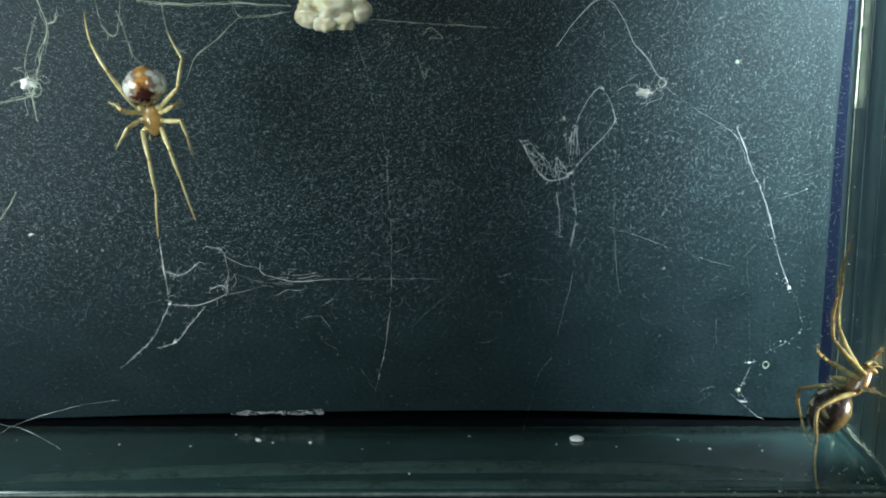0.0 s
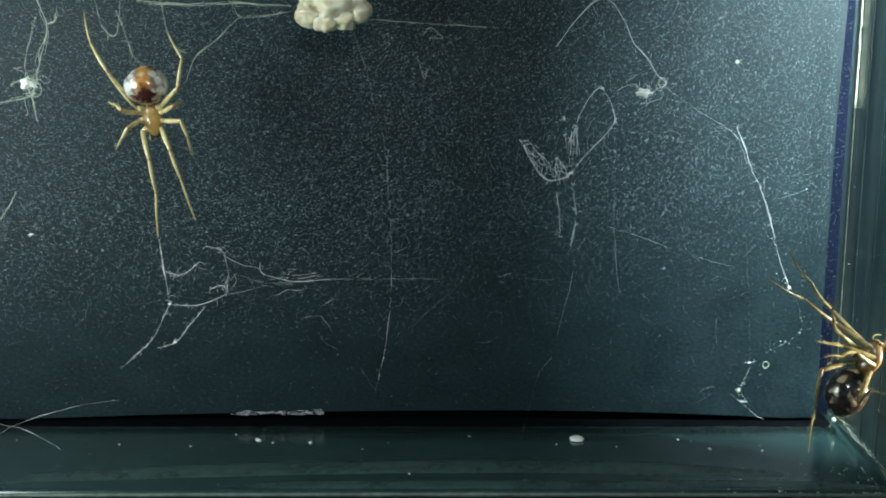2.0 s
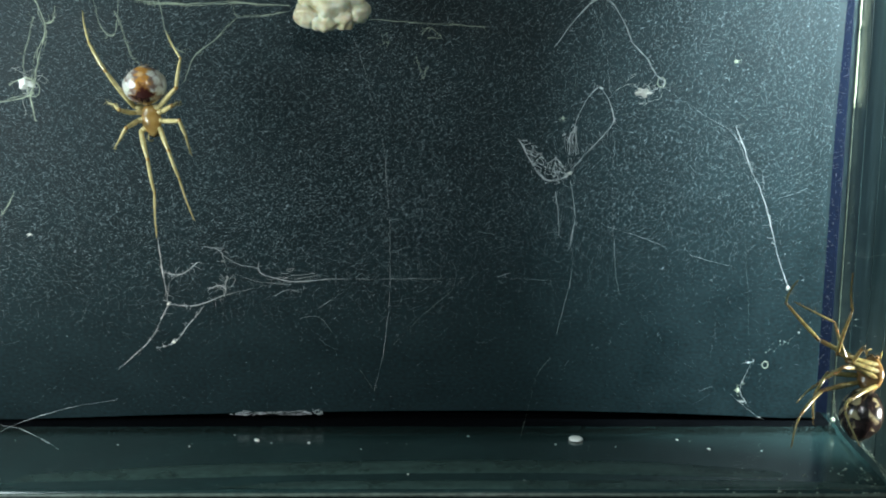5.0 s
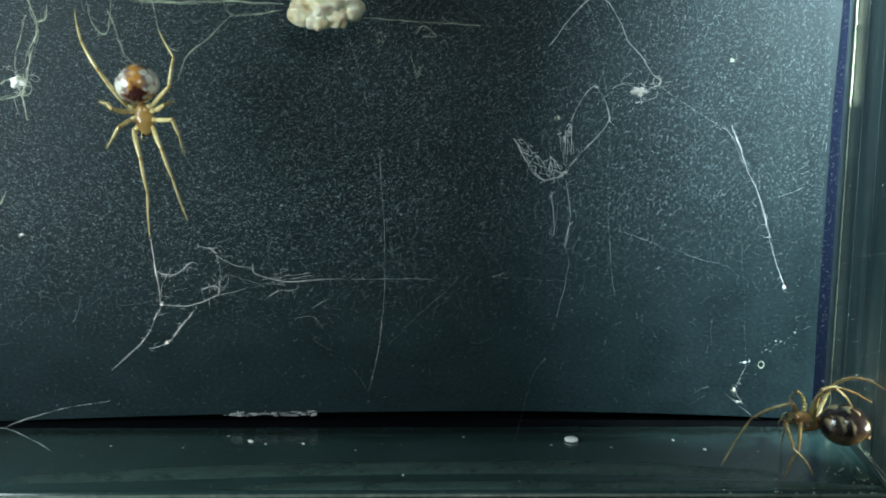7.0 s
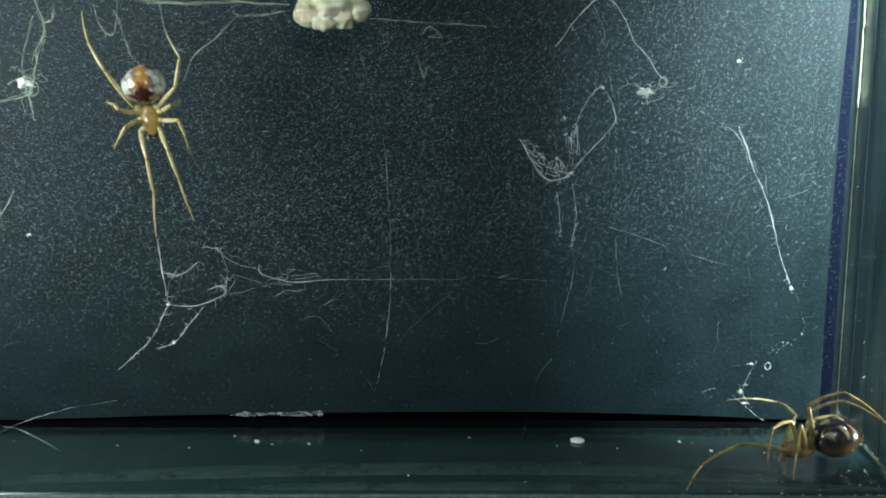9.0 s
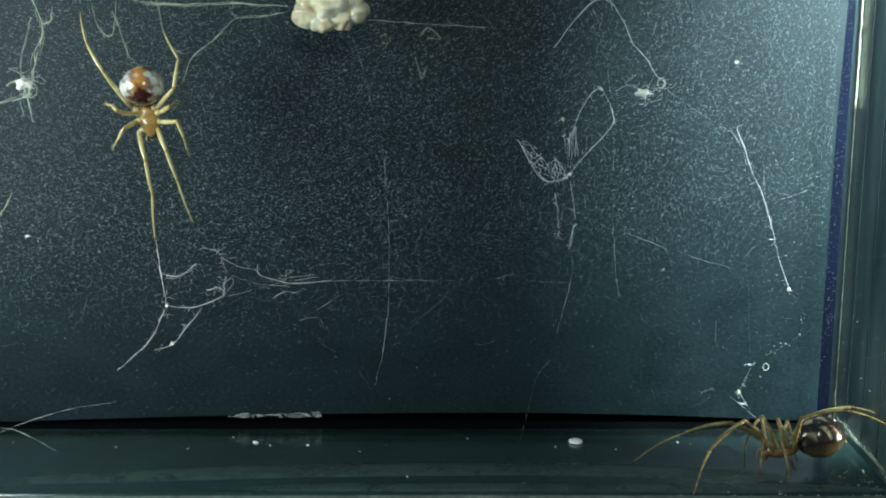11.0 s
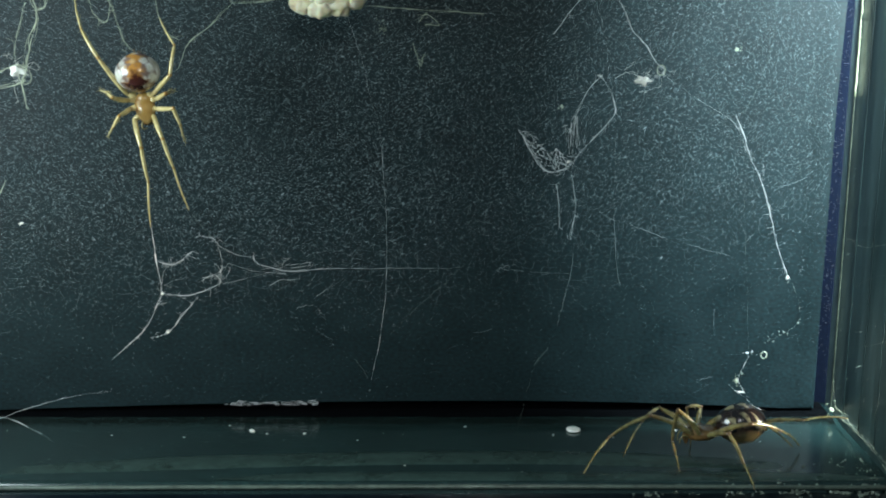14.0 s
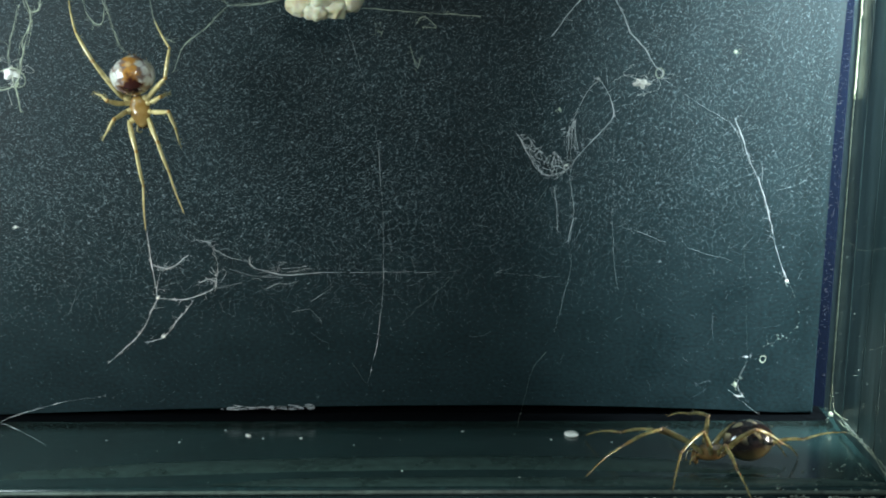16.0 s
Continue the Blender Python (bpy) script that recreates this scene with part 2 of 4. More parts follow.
def side_walls():
    for name, x in (("wall_right", RIGHT), ("wall_left", -39.6)):
        bm = bmesh.new()
        add_box(bm, x, x + 1.6, 79.0, 97.35, -3.9, 58.3, 0.35)
        wall = part(name, bm, SIDE)
        wall.visible_shadow = False
        tagged(wall, "dark streaked clear plastic side wall", "wall", kind="structure")


def floor_height(x, y):
    """A flat floor that rises a little to the back, with a raised lip in front."""
    def ease(a):
        a = min(1, max(0, a))
        return a * a * (3 - 2 * a)
    z = 0.25 * ease((y - 92.3) / 2.7)
    z -= 0.1 * ease((83.2 - y) / 0.9)
    z += 0.2 * math.exp(-((y - 81.6) / 0.35) ** 2)
    z += 0.018 * noise.noise(Vector((x * 0.25, y * 0.6, 0)))
    if y < 81.5:
        z -= (81.5 - y) ** 2 * 3.2
    return z


def gasket():
    """Added strips that close the gap under the panel, its shade painted near-black."""
    bm = bmesh.new()
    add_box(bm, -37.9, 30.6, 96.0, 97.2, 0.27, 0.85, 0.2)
    tagged(part("trim", bm, GAP_DARK), "added dark strip for the shade under the slate panel", "trim", kind="structure")
    # the gap's dark carried on along the floor as a thin black strip
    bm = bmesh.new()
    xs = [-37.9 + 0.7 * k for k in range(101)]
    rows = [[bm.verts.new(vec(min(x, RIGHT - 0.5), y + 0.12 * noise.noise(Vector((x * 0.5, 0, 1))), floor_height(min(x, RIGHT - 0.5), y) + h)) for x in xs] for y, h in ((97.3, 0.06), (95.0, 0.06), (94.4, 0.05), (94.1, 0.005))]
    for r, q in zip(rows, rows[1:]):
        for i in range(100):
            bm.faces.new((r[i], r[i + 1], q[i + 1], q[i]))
    foot = part("trim", bm, GAP_DARK)
    tagged(foot, "thin added black strip for shade along the back of the floor", "trim", kind="structure")


def box_floor():
    bm = bmesh.new()
    ys = [81.0 + 0.1 * i for i in range(20)] + [83.0 + 0.25 * i for i in range(40)] + [93.0 + 0.12 * i for i in range(21)] + [96.0, 97.3]
    xs = [-37.95 + i * (RIGHT - 0.05 + 37.95) / 90 for i in range(91)]
    grid = [[bm.verts.new(vec(x, y, floor_height(x, y))) for x in xs] for y in ys]
    for r, q in zip(grid, grid[1:]):
        for i in range(90):
            bm.faces.new((r[i], r[i + 1], q[i + 1], q[i]))
    low = [[bm.verts.new(vec(x, y, -3.9)) for x in xs] for y in (ys[0], ys[-1])]
    for i in range(90):
        bm.faces.new((low[0][i], low[0][i + 1], grid[0][i + 1], grid[0][i]))
        bm.faces.new((grid[-1][i], grid[-1][i + 1], low[1][i + 1], low[1][i]))
        bm.faces.new((low[0][i + 1], low[0][i], low[1][i], low[1][i + 1]))
    tagged(part("floor", bm, FLOOR), "dark glossy moulded plastic floor with low ribs", "floor", kind="structure")


def floor_ribs():
    """Two low rounded ribs moulded across the floor: one bowed, one straight behind the lip."""
    # the floor's reflected bands are put into the ribs' olive colour
    for x0, x1, wide, high, line in ((-33, 27, 1.25, 0.2, lambda x: 86.1 - (0.0018 if x < 5 else 0.0042) * (x - 5) ** 2), (-16, 32, 0.75, 0.2, lambda x: 82.75)):
        bm = bmesh.new()
        xs = [x0 + (x1 - x0) * k / 60 for k in range(61)]
        rings = []
        for k, x in enumerate(xs):
            fade = min(1, k / 12, (60 - k) / 12)
            rings.append([bm.verts.new(vec(x, line(x) + wide * (0.6 + 0.4 * fade) * math.cos(a * math.pi / 8), floor_height(x, line(x)) - 0.03 + high * fade * math.sin(a * math.pi / 8))) for a in range(9)])
        for r, q in zip(rings, rings[1:]):
            for a in range(8):
                bm.faces.new((r[a], r[a + 1], q[a + 1], q[a]))
        tagged(part("trim", bm, RIB), "low rib moulded across the dark floor, its reflections painted olive", "trim", kind="structure")


def edge_bead():
    bm = bmesh.new()
    pts = [vec(RIGHT - 0.12 + 0.03 * noise.noise(Vector((0, 0, z))), 95.2, z) for z in range(-1, 58)]
    add_tube(bm, pts, [0.00007] * len(pts), 8)
    tagged(part("trim", bm, RIM), "pale moulded edge down the corner of the box", "trim", kind="structure")


def worn_edge():
    """The upper stretch of the corner edge, its highlight painted in pale."""
    bm = bmesh.new()
    zs = [26 + 0.5 * i for i in range(34)]
    pts = [vec(RIGHT - 0.16 + 0.06 * noise.noise(Vector((1, 0, z))), 95.0, z) for z in zs]
    add_tube(bm, pts, [0.00009 * (1 + 0.8 * noise.noise(Vector((4, 1, z * 1.3)))) for z in zs], 8)
    tagged(part("trim", bm, LIT_EDGE), "upper stretch of the corner edge with its highlight painted pale", "trim", kind="structure")


def front_lip():
    """The rounded clear lip along the front of the floor, its catch-light painted pale."""
    bm = bmesh.new()
    pts = [vec(x, 81.1 - 0.0002 * x * x, -0.12 + 0.02 * noise.noise(Vector((x * 0.4, 2, 0)))) for x in range(-37, 33)]
    add_tube(bm, pts, [0.00016 + 0.00003 * noise.noise(Vector((x * 0.3, 5, 0))) for x in range(-37, 33)], 10)
    tagged(part("trim", bm, BEAD), "rounded lip along the front of the floor, catch-light painted pale", "trim", kind="structure")


def front_ledge():
    """The dark outer ledge below the lip."""
    bm = bmesh.new()
    add_box(bm, -37.9, RIGHT, 76.5, 80.95, -3.9, -0.5, 0.3)
    tagged(part("trim", bm, LEDGE), "dark navy plastic ledge before the lip of the floor", "trim", kind="structure")


def wall_ribs():
    """Low upright ribs moulded into the side wall."""
    for y, r in ((92.6, 0.05), (89.0, 0.06), (85.6, 0.07)):
        bm = bmesh.new()
        pts = [vec(RIGHT - 0.01, y + 0.04 * noise.noise(Vector((y, 0, z * 0.3))), z) for z in range(1, 58)]
        add_tube(bm, pts, [r * MM * (0.8 + 0.5 * noise.noise(Vector((y, 3, z * 0.7)))) for z in range(1, 58)], 7)
        tagged(part("trim", bm, SIDE), "low upright rib on the clear side wall", "trim", kind="structure")


def table():
    bm = bmesh.new()
    add_box(bm, -500, 500, -300, 700, -34, -4.02, 2)
    tagged(part("ground", bm, TABLE), "black table top under the box", "table", kind="structure")


back_panel(), backing(), gasket(), side_walls(), box_floor(), floor_ribs(), edge_bead(), worn_edge(), front_lip(), front_ledge(), wall_ribs(), table()

# ---- dust that clings to the panel ----


def dust_on_panel():
    rng = random.Random(4)
    verts, faces = [], []
    while len(faces) < 4 * 122000:
        x, z = rng.uniform(-37, 31.5), rng.uniform(1.2, 38)
        keep = min(1, max(0.05, (z - 6 - max(0, x) * 0.16) / 12))
        if rng.random() > keep or x > 30.5:
            continue
        size = 0.021 + 0.026 * rng.random() ** 4
        size *= (1.22 - 0.24 / (1 + math.exp(-x))) * (0.62 + 0.38 * min(1, max(0, (z - 5) / 13)))
        tall, turn = rng.uniform(2.0, 6.5), rng.gauss(0, 0.32) - 1.0 + x * 0.0235
        c, s = math.cos(turn), math.sin(turn)
        k = len(verts)
        verts.append(vec(x, BACK - size * 0.7, z))
        for a, b in ((size * 0.5, 0), (0, size * tall * 0.5), (-size * 0.5, 0), (0, -size * tall * 0.5)):
            verts.append(vec(x + a * c - b * s, BACK + 0.004, z + a * s + b * c))
        faces += [(k + 1 + i, k + 1 + (i + 1) % 4, k) for i in range(4)]
    me = bpy.data.meshes.new("dust")
    me.from_pydata(verts, [], faces)
    me.materials.append(DUST)
    tagged(new("dust", me), "fine pale dust specks clinging to the slate panel", "dust", kind="stuff")


dust_on_panel()


def dust_in_corner():
    """Pale grains caught on the dark strip between the panel and the side wall."""
    rng = random.Random(6)
    bm = bmesh.new()
    for _ in range(420):
        z = 2 + 36 * rng.random() ** 0.7
        x = rng.uniform(30.9, 32.15) + 0.004 * z
        long, tilt, r = rng.uniform(0.06, 0.26), rng.gauss(0.1, 0.5), rng.uniform(0.008, 0.02)
        a, b = vec(x, 97.3, z), vec(x + long * math.cos(tilt), 97.3, z + long * math.sin(tilt))
        add_tube(bm, [a, (a + b) / 2 + vec(0, -0.03, rng.gauss(0, 0.03)), b], [r * 0.5 * MM, r * MM, r * 0.5 * MM], 4)
    tagged(part("dust", bm, CORNER_DUST), "pale grains on the dark strip in the corner", "dust", kind="stuff")


dust_in_corner()


def lint_on_panel():
    """Loose fibres and brighter grains stuck to the panel."""
    rng = random.Random(9)
    bm = bmesh.new()
    for i in range(120):
        x, z = rng.uniform(-35, 30), rng.uniform(1.5, 34)
        if i >= 55 and z < 12:
            z += 14
        long, turn = rng.uniform(0.4, 2.6) * (1 if i < 55 else 0.1), rng.uniform(0, math.tau)
        bend = rng.gauss(0, 0.1)
        pts = [vec(x + math.cos(turn + bend * k) * long * k / 4, BACK - 0.03, z + math.sin(turn + bend * k) * long * k / 4) for k in range(5)]
        r = 0.000004 + 0.000005 * rng.random() if i < 55 else 0.00003 + 0.00003 * rng.random()
        add_tube(bm, pts, [r] * 5, 4)
    for _ in range(330):
        x = rng.uniform(10, 30)
        z = 4 + 15 * rng.random() ** 0.6
        long, turn = rng.uniform(0.15, 0.95), rng.gauss(0, 0.9)
        bend = rng.gauss(0, 0.1)
        pts = [vec(x + math.cos(turn + bend * k) * long * k / 4, BACK - 0.02, z + math.sin(turn + bend * k) * long * k / 4) for k in range(5)]
        r = (0.0015 + 0.003 * rng.random() ** 2) * MM
        add_tube(bm, pts, [r * 0.6, r, r, r, r * 0.5], 4)
    tagged(part("lint", bm, DUST), "loose pale fibres and grains on the slate panel", "lint", kind="stuff")


lint_on_panel()


def dust_on_side():
    """Grains and flecks stuck to the inner face of the clear side wall."""
    rng = random.Random(14)
    bm = bmesh.new()
    for _ in range(170):
        y, z, s = rng.uniform(80, 95), 34 * rng.random() ** 1.5, 0.025 + 0.05 * rng.random() ** 3
        got = bmesh.ops.create_icosphere(bm, subdivisions=1, radius=1)["verts"]
        for v in got:
            q = v.co * (1 + 0.8 * noise.noise(v.co * 1.5 + Vector((y, z, 0))))
            v.co = vec(RIGHT - 0.02 + q.x * s * 0.5, y + q.y * s, z + q.z * s * 1.3)
    tagged(part("dust", bm, CRUMB, smooth=False), "pale grains stuck to the clear side wall", "dust", kind="stuff")


dust_on_side()

# ---- webs ----


def cobweb(label):
    ob = new("cobweb")
    return tagged(ob, label, "cobweb", "cobwebs in the box")


def strand(web, radius, *anchors):
    """One silk line of the web, in millimetres: a few wavering filaments side by side, with clots and loose ends."""
    line = smooth_line([vec(*a) for a in anchors], 22)
    seed = Vector(anchors[0])
    rng = random.Random(round(sum(anchors[0]) * 10))
    old = web in (web_a, web_b, web_i)
    count = 1 if radius < 0.02 else 2 if radius < 0.04 else 3 if radius < 0.06 else 4
    bm = bmesh.new()
    for f in range(count):
        out, radii = [], []
        for i, p in enumerate(line):
            k = seed + p * 420
            wob = noise.noise_vector(k * 0.8) * 0.00014 + noise.noise_vector(k * 3.1) * 0.00005
            if f:
                wob += noise.noise_vector(k * 1.1 + Vector((17 * f, 5, 3))) * radius * 0.0034 + noise.noise_vector(k * 4.3 + Vector((0, 13 * f, 3))) * 0.00004
            out.append(p + (wob if 0 < i < len(line) - 1 else Vector((0, 0, 0))))
            bead = max(0, noise.noise(k * 3.7 + Vector((9, 2, 5 + f))) - 0.3)
            thick = radius * 0.78 if count == 1 else 0.014 + radius * (0.4 if f == 0 else 0.14)
            radii.append(max(0.000002, thick * MM * max(0.14 if count > 1 else 0.03, 0.36 + 0.6 * noise.noise(k * 0.7) + 0.6 * noise.noise(k * 2.9 + Vector((f, 0, 0))) + 2.2 * bead)))
        lo = 0 if f == 0 else rng.randrange(0, max(1, len(out) // 3))
        hi = len(out) if f == 0 else len(out) - rng.randrange(0, max(1, len(out) // 3))
        add_tube(bm, out[lo:hi], radii[lo:hi], 5)
        if f == 0:
            main = out
    if radius > 0.02:
        for p in main[1:-1]:
            if rng.random() > 0.2:
                continue
            d = Vector((rng.gauss(0, 1), rng.gauss(0, 0.4), rng.gauss(0, 1))).normalized()
            e = Vector((rng.gauss(0, 1), rng.gauss(0, 0.4), rng.gauss(0, 1))).normalized()
            h = rng.uniform(0.0001, 0.0004)
            add_tube(bm, [p, p + d * h, p + d * h + e * h], [0.000009, 0.000008, 0.000004], 3)
    return part("strand", bm, FAINT_SILK if radius < 0.012 else OLD_SILK if old else SILK, web)


def cup_net(web, left, low, right, rows, columns, seed):
    """A small net of silk cells slung like a cup between two arms."""
    rng = random.Random(seed)
    rim = smooth_line([Vector(left), Vector(low), Vector(right)], columns // 2)
    heart = (Vector(left) + Vector(right)) / 2 + Vector((0.3, 0, 0.4))
    nodes = [[p.lerp(heart, 0.75 * r / rows) + Vector((rng.gauss(0, 0.1), rng.gauss(0, 0.12), rng.gauss(0, 0.1))) for p in rim] for r in range(rows)]
    bm = bmesh.new()
    for r in range(rows):
        for c in range(len(rim)):
            for r2, c2 in ((r + 1, c), (r, c + 1), (r + 1, c + 1)):
                if r2 < rows and c2 < len(rim) and rng.random() < 0.55:
                    a, b = nodes[r][c], nodes[r2][c2]
                    m = (a + b) / 2 + Vector((rng.gauss(0, 0.06), rng.gauss(0, 0.05), rng.gauss(0, 0.06)))
                    w = rng.uniform(0.009, 0.024) * MM
                    add_tube(bm, [vec(*a), vec(*m), vec(*b)], [w, w * 0.7, w], 4)
    tagged(part("net", bm, SILK, web, "small slung net of silk cells"), kind="stuff")


def net(web, centre, size, count, seed, radius=0.014):
    """A small crumpled net of crossing silk."""
    rng = random.Random(seed)
    bm = bmesh.new()
    for _ in range(count):
        pts = []
        p = Vector([rng.gauss(0, 0.5) * s for s in size])
        for _ in range(4):
            pts.append(Vector(centre) + p)
            p = Vector([a * 0.8 + rng.gauss(0, 0.5) * s for a, s in zip(p, size)])
        line = smooth_line([vec(*q) for q in pts], 4)
        add_tube(bm, line, [radius * MM * rng.uniform(0.5, 1.5)] * len(line), 4)
    tagged(part("net", bm, SILK, web, "crumpled fine net of silk"), kind="stuff")


def beads(web, count, seed, *anchors):
    """Small clots of silk strung along a faint line."""
    rng = random.Random(seed)
    line = smooth_line([vec(*a) for a in anchors], 20)
    bm = bmesh.new()
    for _ in range(count):
        p = rng.choice(line) / MM + Vector((rng.gauss(0, 0.13), rng.gauss(0, 0.1), rng.gauss(0, 0.13)))
        r = 0.014 + 0.045 * rng.random() ** 3
        add_ball(bm, p, (r * rng.uniform(0.7, 1.8), r, r * rng.uniform(0.7, 2.0)), 7, 5, lambda q: q * (1 + 0.6 * noise.noise(q * 1.6 + p)))
    tagged(part("beads", bm, FAINT_SILK, web, "small pale clots of silk"), kind="stuff")


web_a = cobweb("yellowed silk strands hanging from a bright knot")
web_b = cobweb("old silk strands round the crumpled clump")
web_c = cobweb("single long thin silk line")
web_d = cobweb("fine tangled web with a small crumpled net")
web_e = cobweb("thick silk line with a white tuft")
web_f = cobweb("beaded silk lines near the box corner")
web_g = cobweb("looped silk web below the hanging spider")
web_h = cobweb("single thin silk line before the dark gap")
web_i = cobweb("silk lines across the box corner and side wall")
web_j = cobweb("thin silk lines low on the slate panel")
strand(web_a, 0.140, (-27.6, 84.0, 34.7), (-27.0, 84.0, 32.7), (-27.2, 84.0, 31.4), (-27.6, 84.0, 29.8), (-27.8, 84.0, 28.7), (-28.1, 84.0, 28.0), (-27.9, 84.0, 26.2))
strand(web_a, 0.069, (-27.0, 84.0, 32.7), (-26.4, 84.0, 32.9), (-26.2, 84.0, 34.0))
strand(web_a, 0.124, (-31.7, 84.0, 27.3), (-29.3, 84.0, 27.6), (-28.0, 84.0, 28.1))
strand(web_a, 0.093, (-29.6, 84.0, 28.6), (-28.4, 84.0, 29.1), (-27.6, 84.0, 28.7))
strand(web_a, 0.062, (-28.0, 85.0, 33.2), (-28.7, 85.0, 30.9), (-28.9, 85.0, 29.2))
strand(web_a, 0.062, (-24.2, 86.0, 34.7), (-23.7, 86.0, 32.6), (-22.8, 86.0, 32.0), (-22.4, 86.0, 34.4))
strand(web_a, 0.056, (-30.5, 86.0, 20.9), (-31.2, 86.0, 19.7), (-32.3, 86.0, 18.4))
strand(web_b, 0.080, (-22.4, 88.0, 34.7), (-20.9, 88.0, 34.1), (-18.2, 88.0, 34.0), (-14.6, 88.0, 34.1), (-10.8, 88.0, 33.9))
strand(web_b, 0.064, (-14.7, 89.0, 34.7), (-14.6, 89.0, 33.1), (-11.0, 89.0, 33.5))
strand(web_b, 0.045, (-14.5, 88.5, 33.2), (-16.2, 88.5, 31.6), (-17.8, 88.5, 30.2), (-18.6, 88.5, 28.5))
strand(web_b, 0.075, (-23.1, 87.5, 33.6), (-22.6, 87.5, 32.2), (-22.0, 87.5, 30.6), (-21.4, 87.6, 29.8))
strand(web_b, 0.045, (-5.4, 91.0, 32.9), (-0.6, 91.0, 32.6), (3.2, 91.0, 32.4))
strand(web_b, 0.026, (-1.4, 91.0, 31.8), (-0.8, 91.0, 32.2), (0.0, 91.0, 31.5), (-1.0, 91.0, 31.5))
strand(web_b, 0.026, (-4.1, 91.0, 31.9), (-3.9, 91.0, 31.1), (-4.3, 91.0, 31.3))
strand(web_b, 0.026, (-1.2, 92.0, 29.3), (-1.4, 92.0, 28.5), (-1.9, 92.0, 30.2))
strand(web_b, 0.026, (-20.2, 88.0, 34.7), (-19.5, 88.0, 31.6), (-18.3, 88.0, 30.6))
strand(web_c, 0.014, (-6.7, 92.0, 32.3), (-5.5, 92.0, 28.1), (-4.4, 92.0, 23.0), (-4.1, 92.0, 17.3), (-4.1, 92.0, 12.8), (-4.5, 92.0, 8.2), (-5.3, 92.0, 4.0))
strand(web_c, 0.011, (-6.6, 94.3, 5.0), (-5.9, 94.3, 3.9), (-5.5, 94.3, 3.2))
strand(web_d, 0.050, (5.7, 91.0, 24.1), (6.7, 91.0, 22.5), (7.7, 91.0, 21.1), (9.0, 91.0, 21.1), (9.7, 91.0, 21.6))
strand(web_d, 0.035, (9.7, 91.0, 21.5), (9.8, 91.0, 24.2), (10.2, 91.0, 25.8), (11.1, 91.0, 27.4), (11.7, 91.0, 27.9))
strand(web_d, 0.030, (9.7, 91.0, 21.6), (10.4, 91.0, 22.5), (11.1, 91.0, 23.3), (12.1, 91.0, 24.4), (12.9, 91.0, 25.5), (12.4, 91.0, 27.0), (11.8, 91.0, 27.9))
strand(web_d, 0.025, (8.6, 91.5, 20.0), (8.9, 91.5, 17.8), (8.9, 91.5, 16.6))
strand(web_d, 0.028, (9.8, 91.5, 20.9), (10.1, 91.5, 18.2), (9.8, 91.5, 15.6))
strand(web_d, 0.014, (9.8, 91.5, 15.6), (10.0, 91.5, 14.3), (9.5, 91.5, 11.3), (8.9, 91.5, 8.7))
strand(web_d, 0.011, (8.3, 92.5, 19.8), (6.8, 92.5, 17.8), (4.4, 92.5, 15.8))
strand(web_d, 0.011, (4.7, 92.0, 30.2), (6.9, 92.0, 27.0), (8.0, 92.0, 24.5))
strand(web_d, 0.011, (9.9, 92.0, 31.8), (9.9, 92.0, 29.3), (10.0, 92.0, 27.7))
strand(web_d, 0.012, (13.1, 92.0, 23.8), (13.1, 92.0, 19.5), (13.4, 92.0, 14.1), (13.8, 92.0, 11.9))
strand(web_d, 0.013, (10.0, 92.0, 12.8), (6.8, 92.0, 13.0), (4.4, 92.0, 13.2))
strand(web_d, 0.015, (4.4, 92.5, 13.1), (5.1, 92.5, 13.4), (5.7, 92.5, 13.5))
strand(web_d, 0.014, (12.9, 93.0, 17.0), (14.8, 93.0, 16.4), (17.5, 93.0, 15.3))
strand(web_e, 0.046, (8.3, 91.0, 30.9), (9.6, 91.0, 32.6), (11.1, 91.0, 34.1), (12.3, 91.0, 34.2), (13.4, 91.0, 32.8), (14.1, 91.0, 31.3), (15.2, 91.0, 30.0))
strand(web_e, 0.028, (15.2, 91.0, 30.0), (15.8, 91.0, 29.0), (16.5, 91.0, 28.2), (15.0, 91.0, 27.5))
strand(web_e, 0.016, (16.5, 91.0, 28.2), (17.1, 91.0, 27.6), (19.7, 91.0, 25.8), (21.9, 91.0, 24.4), (22.9, 91.0, 22.2))
strand(web_e, 0.010, (13.1, 92.0, 25.7), (15.6, 92.0, 26.1), (18.4, 92.0, 26.0), (21.6, 92.0, 24.6))
strand(web_e, 0.014, (11.1, 92.0, 34.3), (12.3, 92.0, 30.6), (12.7, 92.0, 27.4))
strand(web_f, 0.038, (22.3, 92.0, 24.9), (23.4, 92.0, 22.1), (24.6, 92.0, 19.5), (25.6, 92.0, 16.2), (26.9, 92.0, 12.4))
strand(web_f, 0.005, (26.9, 92.0, 12.4), (27.6, 92.0, 11.0), (28.1, 92.0, 9.2), (27.3, 92.0, 8.2), (25.5, 92.0, 7.1))
strand(web_f, 0.011, (24.4, 91.0, 34.7), (24.3, 91.0, 30.2), (23.6, 91.0, 27.3), (22.2, 91.0, 24.6))
strand(web_f, 0.007, (23.1, 92.0, 20.1), (23.6, 92.0, 14.1), (24.1, 92.0, 8.7), (24.1, 92.0, 6.4), (23.6, 92.0, 4.0))
strand(web_f, 0.016, (24.5, 92.0, 21.2), (24.7, 92.0, 19.7), (25.0, 92.0, 19.5))
strand(web_f, 0.016, (19.5, 93.0, 14.7), (21.1, 93.0, 14.2), (22.8, 93.0, 13.8))
strand(web_f, 0.006, (27.8, 92.0, 29.3), (27.0, 92.0, 23.0), (27.5, 92.0, 19.9))
